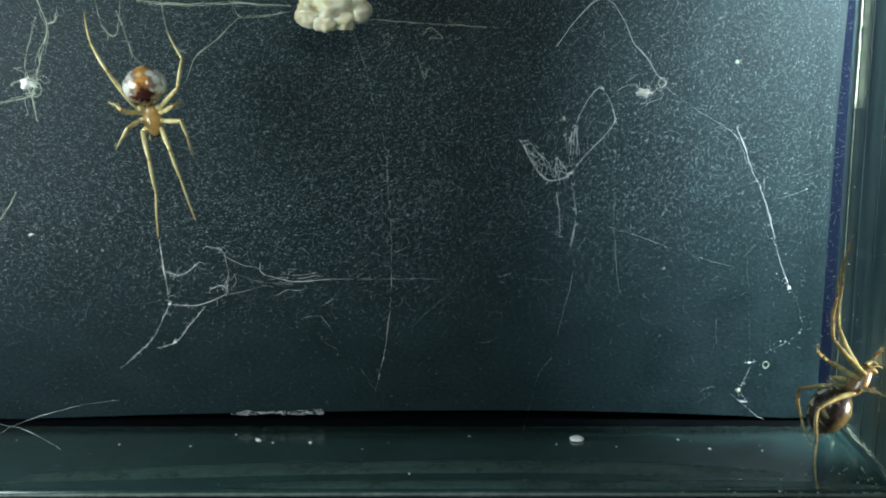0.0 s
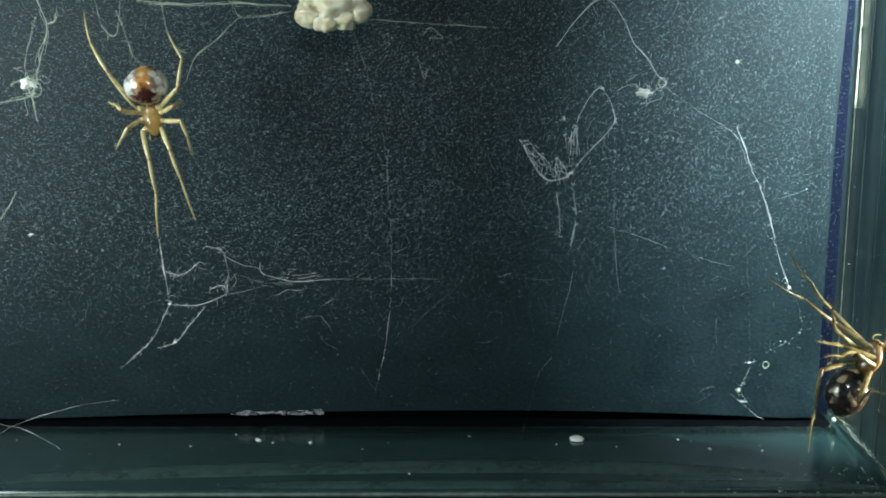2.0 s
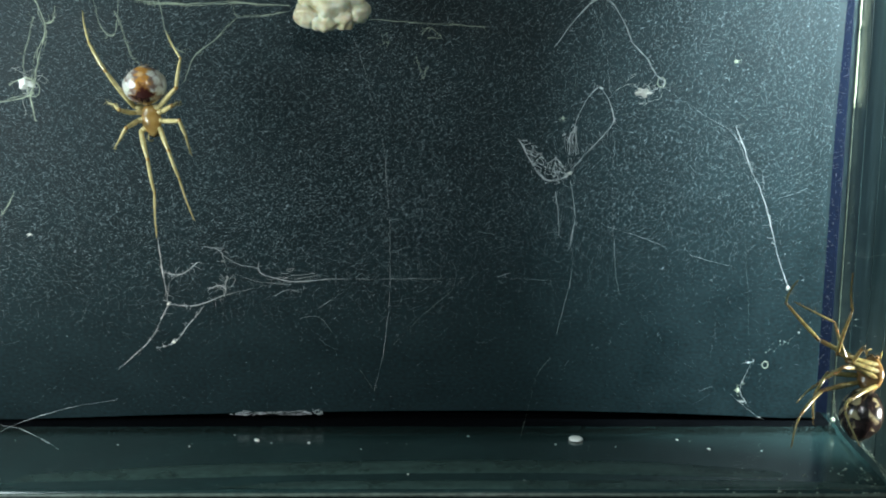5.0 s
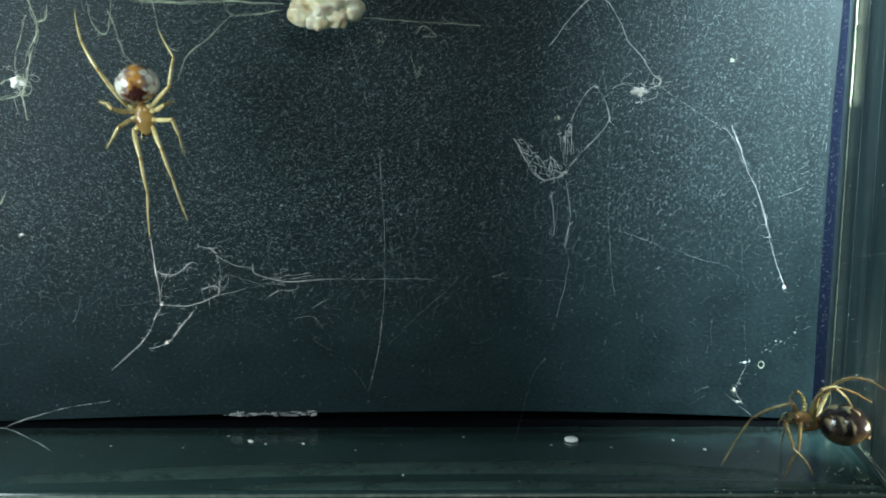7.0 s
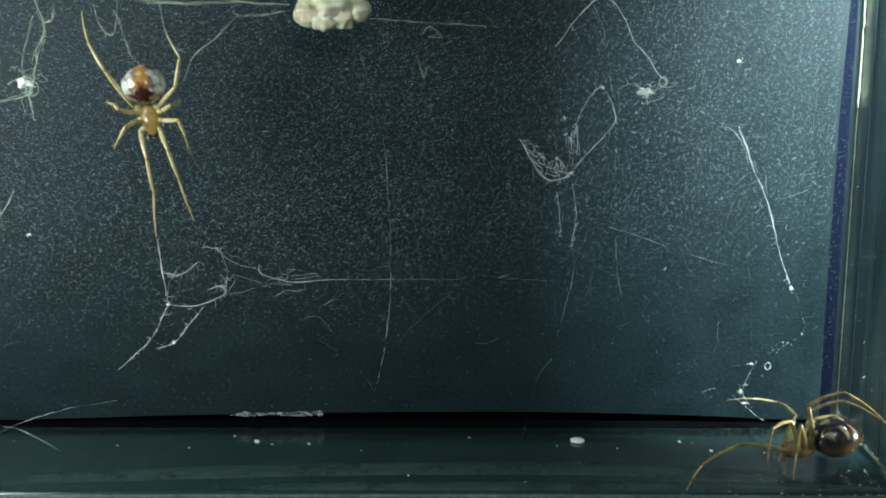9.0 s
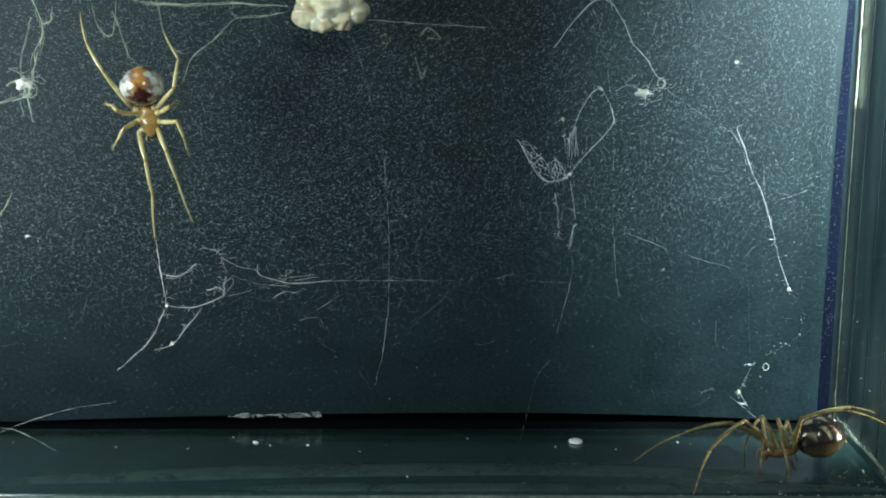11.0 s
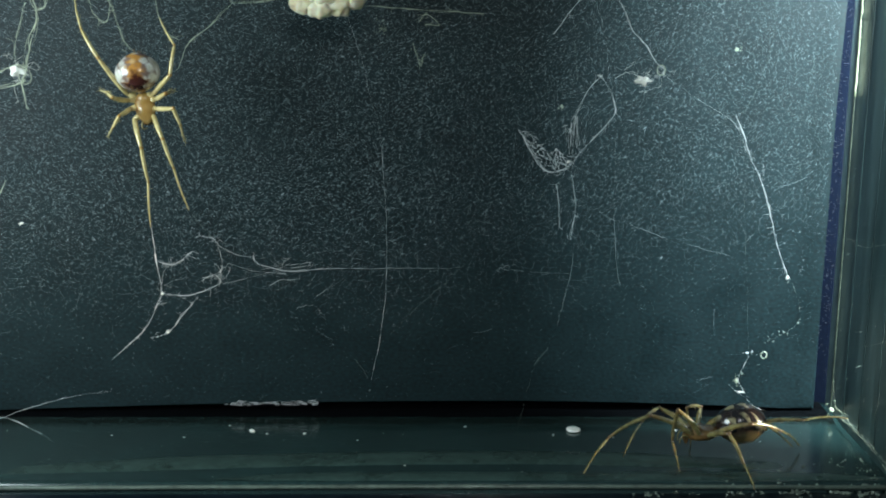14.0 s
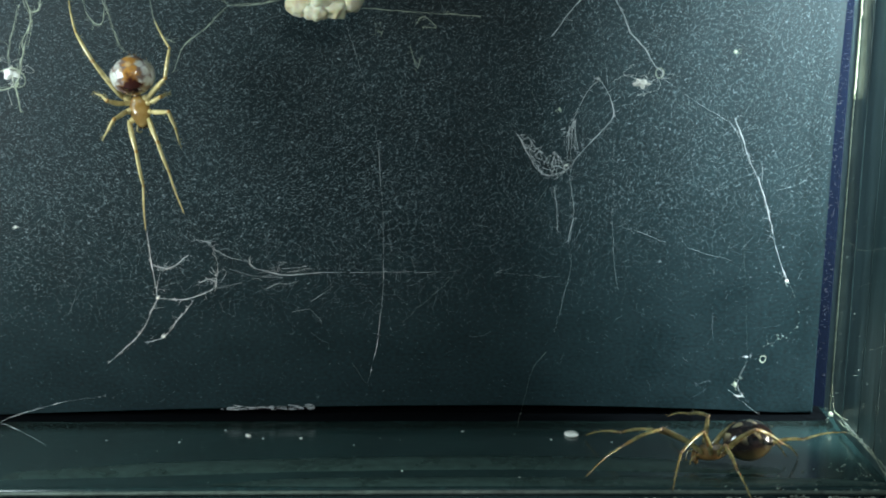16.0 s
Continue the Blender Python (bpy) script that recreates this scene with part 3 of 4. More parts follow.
strand(web_f, 0.016, (22.8, 92.0, 3.7), (23.7, 92.0, 3.0), (24.9, 92.0, 1.9), (25.6, 92.0, 1.5))
strand(web_f, 0.020, (24.5, 92.5, 6.2), (24.1, 92.5, 5.1), (23.7, 92.5, 3.9), (24.3, 92.5, 2.7))
strand(web_g, 0.028, (-21.3, 91.0, 13.9), (-20.1, 91.0, 13.7), (-18.7, 91.0, 14.6))
strand(web_g, 0.024, (-21.7, 91.0, 16.4), (-21.4, 91.0, 13.9), (-21.1, 91.0, 11.3))
strand(web_g, 0.028, (-21.1, 91.0, 11.3), (-19.1, 91.0, 11.2), (-17.8, 91.0, 11.6), (-16.7, 91.0, 12.2), (-17.0, 91.0, 12.8), (-17.8, 91.0, 12.5))
strand(web_g, 0.024, (-16.7, 91.0, 12.3), (-16.5, 91.0, 13.7), (-16.7, 91.0, 15.3), (-17.2, 91.0, 15.7), (-18.3, 91.0, 15.7))
strand(web_g, 0.028, (-21.1, 91.0, 11.2), (-22.3, 91.0, 8.9), (-23.7, 91.0, 7.3), (-25.2, 91.0, 6.1))
strand(web_g, 0.024, (-18.4, 91.0, 11.1), (-19.6, 91.0, 9.6), (-20.7, 91.0, 8.3), (-22.2, 91.0, 7.8))
strand(web_g, 0.0119, (-18.8, 91.0, 17.8), (-18.0, 91.0, 16.8), (-17.1, 91.0, 15.6))
strand(web_g, 0.016, (-20.1, 91.0, 14.4), (-21.0, 91.0, 13.0), (-21.2, 91.0, 12.1))
strand(web_g, 0.020, (-14.3, 93.0, 14.1), (-14.1, 93.0, 13.3), (-11.9, 93.0, 12.7), (-9.9, 93.0, 12.8), (-6.5, 93.0, 12.8))
strand(web_g, 0.018, (-16.8, 93.0, 11.6), (-13.7, 93.0, 12.3), (-11.6, 93.0, 12.6), (-8.2, 93.0, 13.0))
strand(web_g, 0.018, (-6.6, 93.5, 12.7), (-2.9, 93.5, 12.7), (1.5, 93.5, 12.8))
strand(web_g, 0.011, (2.2, 93.5, 13.3), (0.6, 93.5, 11.7), (-2.0, 93.5, 9.2), (-3.9, 93.5, 7.3))
strand(web_g, 0.020, (-13.1, 93.5, 11.3), (-12.3, 93.5, 11.7), (-11.4, 93.5, 11.7), (-10.7, 93.5, 12.0))
strand(web_g, 0.018, (-9.8, 93.8, 10.2), (-8.7, 93.8, 11.0), (-7.6, 93.8, 11.8))
strand(web_g, 0.018, (-11.2, 93.8, 9.3), (-9.8, 93.8, 9.5), (-8.9, 93.8, 8.4))
strand(web_g, 0.016, (-17.0, 93.0, 14.7), (-15.7, 93.0, 13.9), (-14.1, 93.0, 13.6))
strand(web_g, 0.013, (-16.4, 93.0, 13.2), (-14.4, 93.0, 12.6), (-11.7, 93.0, 12.3))
strand(web_h, 0.0119, (8.5, 92.0, 6.7), (7.6, 92.0, 5.4), (7.0, 92.0, 3.1), (6.1, 91.3, 0.0), (5.2, 85.7, 0.0))
strand(web_i, 0.026, (32.0, 93.1, 0.7), (32.0, 89.8, 0.8), (32.0, 86.0, 0.9), (32.0, 80.1, 0.4))
strand(web_i, 0.016, (32.0, 91.4, 11.7), (32.0, 88.6, 13.1), (32.0, 82.2, 15.3))
strand(web_i, 0.016, (32.0, 88.9, 7.7), (32.0, 85.3, 9.2), (32.0, 81.2, 10.6))
strand(web_i, 0.024, (30.0, 89.0, 5.1), (30.3, 89.0, 3.0), (31.4, 89.0, 2.2))
strand(web_i, 0.014, (32.0, 93.5, 15.2), (32.0, 90.3, 15.2), (32.0, 82.6, 17.1))
strand(web_j, 0.018, (-34.7, 88.0, 1.4), (-31.6, 88.0, 3.0), (-28.1, 88.0, 4.0), (-24.6, 88.0, 4.7))
strand(web_j, 0.015, (-34.6, 88.0, 2.9), (-32.1, 88.0, 2.2), (-29.2, 88.0, 0.6))
cup_net(web_d, (5.75, 91, 24.0), (8.1, 91, 20.9), (9.65, 91, 21.6), 5, 14, 3)
net(web_d, (9.6, 91, 24.2), (0.45, 0.3, 1.4), 10, 8)
net(web_g, (-11.6, 93, 13.0), (1.3, 0.3, 0.25), 7, 5, 0.007)
net(web_g, (-16.8, 91.5, 12.9), (0.6, 0.3, 0.6), 4, 6, 0.006)
beads(web_f, 26, 12, (24.5, 92.4, 6.3), (24.2, 92.4, 5.0), (23.8, 92.4, 4.0), (24.3, 92.4, 2.8))
beads(web_f, 30, 13, (26.9, 91.9, 12.4), (28.1, 91.9, 9.2), (25.5, 91.9, 7.1))
beads(web_f, 14, 14, (26.6, 92.4, 8.0), (25.4, 92.4, 7.0), (25.2, 92.4, 4.0))

# ---- bits caught in the silk ----


def silk_tuft(centre, size, seed, label, mat=SILK):
    """A knot of matted silk: a small core with loose ends."""
    rng = random.Random(seed)
    bm = bmesh.new()
    add_ball(bm, (0, 0, 0), [s * 0.42 for s in size], 16, 12, lambda p: p * (1 + 0.9 * noise.noise(p * 1.7 + Vector((seed, 0, 0)))))
    for _ in range(4 if size[0] < 0.6 else 14):
        p = Vector((rng.gauss(0, 0.5), rng.gauss(0, 0.4), rng.gauss(0, 0.5)))
        pts = []
        for _ in range(5):
            pts.append(vec(*(p[i] * size[i] for i in range(3))))
            p = p + Vector((rng.gauss(0, 0.35), rng.gauss(0, 0.3), rng.gauss(0, 0.35)))
        line = smooth_line(pts, 3)
        add_tube(bm, line, [0.000006 + 0.000007 * rng.random()] * len(line), 4)
    ob = part("silk_tuft", bm, mat)
    ob.location = vec(*centre)
    tagged(ob, label, "silk tuft", "silk tufts")


silk_tuft((-28.5, 84, 28.75), (1.2, 0.6, 0.75), 1, "bright white knot of silk in yellowed strands", FLAKE)
silk_tuft((14.97, 91, 27.55), (1.15, 0.45, 0.7), 2, "white matted tuft of silk on a thick line", FLAKE)
silk_tuft((26.9, 92, 12.4), (0.25, 0.2, 0.2), 4, "small white tuft at the end of a silk line", FLAKE)
silk_tuft((24.15, 92, 6.3), (0.3, 0.1, 0.1), 5, "small white tuft near the box floor")
silk_tuft((23.4, 92, 4.05), (0.3, 0.25, 0.32), 6, "small yellowish tuft near the box floor", OLD_SILK)
silk_tuft((31.6, 93.5, 1.0), (0.35, 0.3, 0.4), 7, "yellowish tuft in the box corner", OLD_SILK)
silk_tuft((-21.1, 91, 11.33), (0.22, 0.15, 0.16), 8, "tiny white knot in a looped web", FLAKE)
silk_tuft((-20.8, 91, 8.25), (0.25, 0.15, 0.16), 9, "tiny white knot low in a looped web", FLAKE)
silk_tuft((9.63, 91, 21.5), (0.25, 0.2, 0.25), 10, "small white knot in a tangled web", FLAKE)
silk_tuft((11.85, 91, 27.86), (0.22, 0.2, 0.2), 11, "small grey knot above a tangled web")
silk_tuft((9.1, 91.5, 25.6), (0.22, 0.15, 0.25), 12, "small brownish knot above a tangled web", OLD_SILK)
silk_tuft((-31.75, 92, 16.6), (0.28, 0.2, 0.16), 13, "small white tuft near the slate panel", FLAKE)

silk_tuft((21.9, 91.5, 29.8), (0.35, 0.2, 0.25), 14, "small grey tuft under a thick silk line", OLD_SILK)


def silk_ring(centre, r, label):
    bm = bmesh.new()
    pts = [vec(r * math.cos(a * math.tau / 16), 0, 1.2 * r * math.sin(a * math.tau / 16)) for a in range(17)]
    add_tube(bm, pts, [0.000028 + 0.000012 * math.sin(i * 2.3) for i in range(17)], 6)
    ob = part("silk_ring", bm, OLD_SILK)
    ob.location = vec(*centre)
    tagged(ob, label, "silk ring", "silk rings")


silk_ring((25.6, 92.5, 5.95), 0.23, "tiny pale ring of silk near the box corner")
silk_ring((16.3, 91, 28.3), 0.3, "small loop of grey silk beside a white tuft")
silk_ring((-27.95, 83.9, 28.35), 0.42, "pale loop of silk beside a bright knot")
silk_tuft((23.7, 92, 3.05), (0.34, 0.08, 0.1), 15, "bright white fleck of silk near the box floor", FLAKE)


def clump():
    """The crumpled papery clump: lobes with sharp folds."""
    thing = new("debris_clump")
    thing.location = vec(-7.95, 90, 33.6)
    rng = random.Random(21)
    spots = [(-1.7, 0, -0.3, 1.1), (-0.5, -0.3, -0.75, 1.0), (0.75, -0.2, -0.55, 1.05), (1.75, 0, -0.1, 1.05), (0.1, -0.3, 0.5, 1.5), (-1.2, 0.1, 0.7, 1.2), (1.3, 0.1, 0.9, 1.2)]
    for x, y, z, r in spots:
        bm = bmesh.new()
        off = Vector((rng.uniform(0, 9), rng.uniform(0, 9), rng.uniform(0, 9)))

        def fold(p):
            near = noise.voronoi(p * 1.2 + off)[0]
            return p * (0.82 + 0.34 * near[0] + 0.16 * noise.noise(p * 2.6 + off))
        add_ball(bm, (x, y, z), (r, r * 0.8, r * 0.85), 34, 22, fold)
        part("fold", bm, PAPER, thing)
    tagged(thing, "crumpled cream papery clump hanging in the web", "debris")


clump()


def flake(name, x, y, length, width, turn, label, mat=FLAKE):
    bm = bmesh.new()
    add_ball(bm, (0, 0, 0), (length / 2, width / 2, min(width, length) * 0.14), 18, 8, lambda p: p * (1 + 0.12 * noise.noise(p * 1.8 + Vector((x, y, 0)))))
    ob = part(name, bm, mat)
    ob.matrix_world = pose(x * MM, y * MM, (floor_height(x, y) + min(width, length) * 0.11) * MM, 0, 0, turn)
    tagged(ob, label, "flake", "flakes on the box floor")


flake("white_flake", 10.62, 91.5, 1.15, 1.2, 4, "smooth oval white flake on the box floor")
flake("pale_speck", -14.7, 91.5, 0.38, 0.7, 30, "small pale speck on the box floor")
rng = random.Random(31)
for n, (sx, sy) in enumerate(((-13.45, 90.95), (-10.5, 90.95), (18.7, 91.6), (20.8, 89.6), (-16.66, 92.7), (-19.8, 90.2), (8.95, 90.6), (-25.5, 90.6), (-6.3, 89.6), (2.1, 92.4), (13.6, 90.1), (24.8, 89.2), (-2.5, 84.6), (6.0, 83.4))):
    small = 1.0 if n < 4 else 0.55
    flake("pale_speck", sx, sy, rng.uniform(0.12, 0.3) * small, rng.uniform(0.25, 0.5) * small, rng.uniform(0, 90), "small pale speck on the box floor")


def crumbs():
    """Crumbs heaped along the front lip and the right corner."""
    rng = random.Random(17)
    bm = bmesh.new()
    for i in range(640):
        s = 0.025 + 0.06 * rng.random() ** 2.5
        if i < 220:
            if i % 9 == 0:
                heap = RIGHT - 0.5 - abs(rng.gauss(0, 6.5))
            x, y, s = min(RIGHT - 0.3, heap + rng.gauss(0, 0.55)), 80.75 + rng.gauss(0, 0.3), 0.03 + 0.17 * rng.random() ** 3
        elif i < 255:
            x, y = RIGHT - 0.3 - abs(rng.gauss(0, 5)), 81.9 + abs(rng.gauss(0, 0.6))
        elif i < 310:
            x, y = RIGHT - abs(rng.gauss(0, 4)) - 0.2, 84.0 + rng.gauss(0, 1.0)
        elif i < 530:
            y, s = rng.uniform(80.5, 93.5), 0.018 + 0.05 * rng.random() ** 3
            x = RIGHT - 0.03
        else:
            x, y, s = rng.uniform(-34, 31), rng.uniform(82.5, 93), s * 0.5
        y = max(79.9, min(92.8, y))
        base = floor_height(x, y) if y > 81.2 else 0.0 if y > 80.98 else -0.5
        if 310 <= i < 530:
            base = 0.85 - 0.03 * max(0, 85 - y) ** 1.5 + rng.gauss(0, 0.07)
        elif 80.98 < y < 81.2:
            s *= 0.5
        got = bmesh.ops.create_icosphere(bm, subdivisions=1, radius=1)["verts"]
        for v in got:
            q = v.co * (0.9 + 1.8 * noise.noise(v.co * 1.3 + Vector((i * 3.7, 0, 0))))
            v.co = vec(x + q.x * s * 1.2, y + q.y * s, base + s * 0.45 + q.z * s * 0.8)
    tagged(part("crumbs", bm, CRUMB, smooth=False), "pale crumbs strewn over the floor and heaped before its lip", "crumbs", kind="stuff")


crumbs()


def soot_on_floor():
    """Gap shade painted as black grains, thick against the strip, thinning towards the front."""
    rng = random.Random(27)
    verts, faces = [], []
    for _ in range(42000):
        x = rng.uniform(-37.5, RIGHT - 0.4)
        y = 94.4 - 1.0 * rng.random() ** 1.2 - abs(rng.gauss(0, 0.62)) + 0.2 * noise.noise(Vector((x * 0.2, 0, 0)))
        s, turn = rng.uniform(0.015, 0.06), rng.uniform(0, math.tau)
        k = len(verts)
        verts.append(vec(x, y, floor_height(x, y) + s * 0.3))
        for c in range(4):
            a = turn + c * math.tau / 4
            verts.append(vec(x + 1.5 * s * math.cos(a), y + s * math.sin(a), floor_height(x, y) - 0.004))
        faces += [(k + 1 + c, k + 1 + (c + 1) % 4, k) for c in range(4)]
    # the mesh named dirt holds only this painted shade
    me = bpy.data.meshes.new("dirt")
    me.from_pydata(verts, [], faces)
    me.materials.append(FLOOR_SHADE)
    tagged(new("dirt", me), "fine black grains along the back of the floor, painted shade", "dirt", kind="stuff")


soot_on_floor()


def edge_fluff():
    """Ragged fluff along the lower edge of the slate panel."""
    rng = random.Random(23)
    bm = bmesh.new()
    for _ in range(70):
        x = rng.uniform(-17.5, -10)
        z = 1.1 + 0.012 * (x + 14) + rng.gauss(0, 0.1)
        pts = [vec(x + 0.12 * k + rng.gauss(0, 0.06), 94.85, z + rng.gauss(0, 0.05)) for k in range(4)]
        add_tube(bm, pts, [0.000013] * 4, 4)
    tagged(part("fluff", bm, SILK), "ragged pale fluff along the panel's lower edge", "fluff", kind="stuff")


edge_fluff()

# ---- spiders ----
LENGTHS = {1: (3.6, 3.5, 4.4), 2: (3.0, 2.9, 3.5), 3: (2.5, 2.3, 3.0), 4: (3.6, 3.2, 3.9)}
HIPS = {1: (1.95, 0.55, 0.2), 2: (1.5, 0.72, 0.15), 3: (1.0, 0.72, 0.15), 4: (0.55, 0.6, 0.15)}


def leg_segment(name, length, r0, r1, swell, mat, parent, seed, hairs=14, band=None):
    """A tapered leg joint along +x, from its upper to its lower end, with fine bristles and darker bands at its ends."""
    bm = bmesh.new()
    n = 12
    pts = [vec(length * i / n, 0, 0.05 * length * math.sin(math.pi * i / n)) for i in range(n + 1)]
    radii = []
    for i in range(n + 1):
        t = i / n
        r = r0 + (r1 - r0) * t + swell * math.sin(math.pi * t)
        if i in (0, n):
            r *= 0.75
        radii.append(r * MM)
    add_tube(bm, pts, radii, 9)
    rng = random.Random(seed)
    for _ in range(hairs):
        t, a = rng.uniform(0.08, 0.97), rng.uniform(0, math.tau)
        at = vec(length * t, 0, 0.05 * length * math.sin(math.pi * t))
        out = Vector((0.45, math.cos(a), math.sin(a))).normalized()
        r = (r0 + (r1 - r0) * t) * MM
        add_tube(bm, [at + out * r * 0.7, at + out * (r + 0.00022)], [0.000009, 0.000003], 3)
    ob = part(name, bm, mat, parent)
    if band:
        ob.data.materials.append(band)
        for p in ob.data.polygons:
            at = p.center.x / (length * MM)
            p.material_index = int(at > 0.86 or at < 0.07)
    return ob


def spider(label, skin, shell, leg_mat, size=1.0, bulk=(1.92, 1.4, 1.4), wide=0.98):
    """Head to +x, back to +z, the waist at the origin. Returns the thing, the abdomen and the legs' joints."""
    thing = new("spider")
    tagged(thing, label, "spider", "spiders in the box")

    def dome(p):
        narrow = 1 - 0.38 * max(0, p.x) ** 1.5
        dip = 1 - 0.18 * math.exp(-((p.x + 0.25) / 0.25) ** 2) * (p.z > 0)
        return Vector((p.x, p.y * narrow, p.z * dip * (1 + 0.12 * max(0, p.x))))
    bm = bmesh.new()
    add_ball(bm, (1.3 * size, 0, 0.2 * size), (1.36 * size, wide * size, 0.6 * size), 28, 18, dome)
    part("cephalothorax", bm, shell, thing)
    bm = bmesh.new()

    def bag(p):
        full = 1 + 0.1 * math.sin((p.x + 1) * 1.5)
        point = 1 - 0.22 * max(0, -p.x - 0.45)
        return Vector((p.x, p.y * full * point, p.z * full * point))
    add_ball(bm, (-1.66 * size, 0, 0.74 * size), [a * size for a in bulk], 40, 26, bag)
    rng = random.Random(2)
    for _ in range(150):
        d = Vector((rng.gauss(0, 1), rng.gauss(0, 1), rng.gauss(0, 1))).normalized()
        at = vec((-1.66 + d.x * bulk[0]) * size, d.y * bulk[1] * size, (0.74 + d.z * bulk[2]) * size)
        add_tube(bm, [at, at + d * 0.0002 + Vector((-0.0001, 0, 0))], [0.000008, 0.000003], 3)
    belly = part("abdomen", bm, skin, thing)
    for y in (-0.16, 0.16):
        bm = bmesh.new()
        add_ball(bm, ((-1.5 - bulk[0]) * size, y * size, 0.2 * size), (0.22 * size, 0.12 * size, 0.12 * size), 8, 6)
        part("spinneret", bm, JOINT, belly)
    bm = bmesh.new()
    add_tube(bm, [vec(0.25 * size, 0, 0.12), vec(-0.35 * size, 0, 0.3)], [0.00022, 0.00024], 8)
    part("waist", bm, JOINT, thing)
    for y in (-1, 1):
        bm = bmesh.new()
        add_ball(bm, (2.5 * size, 0.22 * y * size, -0.15 * size), (0.2 * size, 0.18 * size, 0.42 * size), 10, 8)
        part("fang_base", bm, shell, thing)
        bm = bmesh.new()
        pts = smooth_line([vec(2.35 * size, 0.45 * y * size, 0.05), vec(2.75 * size, 0.52 * y * size, 0.2 * size), vec(2.98 * size, 0.45 * y * size, -0.15), vec(3.0 * size, 0.38 * y * size, -0.5 * size)], 4)
        add_tube(bm, pts, [0.00007 * (1 - 0.03 * i) * (1.25 if i > 9 else 1) for i in range(len(pts))], 7)
        part("palp", bm, leg_mat, thing)
        for ex, ey, ez in ((2.52, 0.12, 0.5), (2.44, 0.3, 0.5), (2.58, 0.12, 0.36), (2.48, 0.33, 0.36)):
            bm = bmesh.new()
            add_ball(bm, (ex * size, ey * y * size, ez * size), (0.07 * size,) * 3, 8, 6)
            part("eye", bm, EYE, thing)
    return thing, belly


def leg_parts(thing, key, lengths, leg_mat, tarsus_mat, thick=0.95, joint=JOINT, band=None):
    seed = ord(key[0]) * 10 + int(key[1])
    a = leg_segment("femur", lengths[0], 0.2 * thick, 0.15 * thick, 0.05 * thick, leg_mat, thing, seed, 14, band)
    b = leg_segment("tibia", lengths[1], 0.165 * thick, 0.115 * thick, 0.015, leg_mat, thing, seed + 1, 20, band)
    c = leg_segment("tarsus", lengths[2], 0.115 * thick, 0.045 * thick, 0, tarsus_mat, thing, seed + 2, 22, band)
    bm = bmesh.new()
    add_ball(bm, (0, 0, 0), (0.19 * thick, 0.17 * thick, 0.17 * thick), 10, 8)
    part("knee", bm, joint, b)
    bm = bmesh.new()
    add_ball(bm, (0, 0, 0), (0.14 * thick, 0.12 * thick, 0.12 * thick), 8, 6)
    part("ankle", bm, joint, c)
    return a, b, c


def aim(at, way):
    """A pose at a point whose +x runs along way."""
    way = way.normalized()
    return Matrix.Translation(at) @ way.to_track_quat("X", "Z").to_matrix().to_4x4()


# the spider that hangs head down; its legs' joints lie at these places
HANGING_LEGS = {
    "l4": ((-21.88, 87.30, 26.74), (-23.44, 85.60, 29.49), (-24.70, 86.40, 31.41), (-25.61, 88.50, 33.55)),
    "l3": ((-21.90, 87.30, 26.42), (-22.53, 85.30, 26.81), (-23.07, 86.20, 27.08), (-24.15, 88.00, 27.16)),
    "l2": ((-21.80, 87.30, 25.85), (-22.15, 85.40, 25.53), (-22.74, 85.80, 24.69), (-23.72, 87.80, 23.67)),
    "l1": ((-21.59, 87.30, 25.20), (-20.90, 86.00, 23.21), (-20.63, 86.40, 20.75), (-21.15, 88.60, 17.03)),
    "r1": ((-20.21, 87.30, 25.36), (-19.38, 86.00, 23.86), (-18.80, 86.40, 21.77), (-18.29, 88.60, 18.31)),
    "r2": ((-20.02, 87.30, 25.85), (-18.40, 85.40, 26.05), (-18.05, 85.80, 24.89), (-18.12, 87.80, 23.30)),
    "r3": ((-19.99, 87.30, 26.50), (-18.88, 85.30, 27.09), (-18.75, 86.20, 27.16), (-18.77, 88.00, 27.12)),
    "r4": ((-20.22, 87.30, 26.82), (-18.57, 85.60, 28.32), (-18.34, 86.40, 30.31), (-19.75, 88.50, 32.16)),
}


def basis(at, ahead, up):
    """The pose at a place with +x ahead and +z near up."""
    x = Vector(ahead).normalized()
    y = Vector(up).cross(x).normalized()
    z = x.cross(y)
    return Matrix.Translation(vec(*at)) @ Matrix((x, y, z)).transposed().to_4x4()


hanging, hanging_belly = spider("pale orange spider with brown and cream abdomen, hanging head down", SKIN_PALE, PALE_HEAD, PALE_LEG, 0.9, (1.55, 1.6, 1.42), 0.8)
hanging.matrix_world = basis((-20.95, 87.5, 27.0), (0.12, 0.1, -1), (0.0, -1, -0.1))
into = hanging.matrix_world.inverted()
for key, joints in HANGING_LEGS.items():
    p = [into @ vec(*j) for j in joints]
    bm = bmesh.new()
    add_tube(bm, [Vector((p[0].x, p[0].y * 0.45, p[0].z * 0.6)), p[0] * 0.5 + Vector((p[0].x, p[0].y * 0.45, p[0].z * 0.6)) * 0.5, p[0] + (p[1] - p[0]) * 0.06], [0.0002, 0.00024, 0.00016], 10)
    part("coxa", bm, PALE_LEG, hanging)
    steps = [(b - a).length / MM for a, b in zip(p, p[1:])]
    for seg, a, b in zip(leg_parts(hanging, key, steps, PALE_LEG, PALE_LEG, 0.85, PALE_HEAD), p, p[1:]):
        seg.matrix_basis = aim(a, b - a)

walker, walker_belly = spider("amber-legged spider with a dark cream-spotted abdomen", SKIN_DARK, HEAD, LEG)
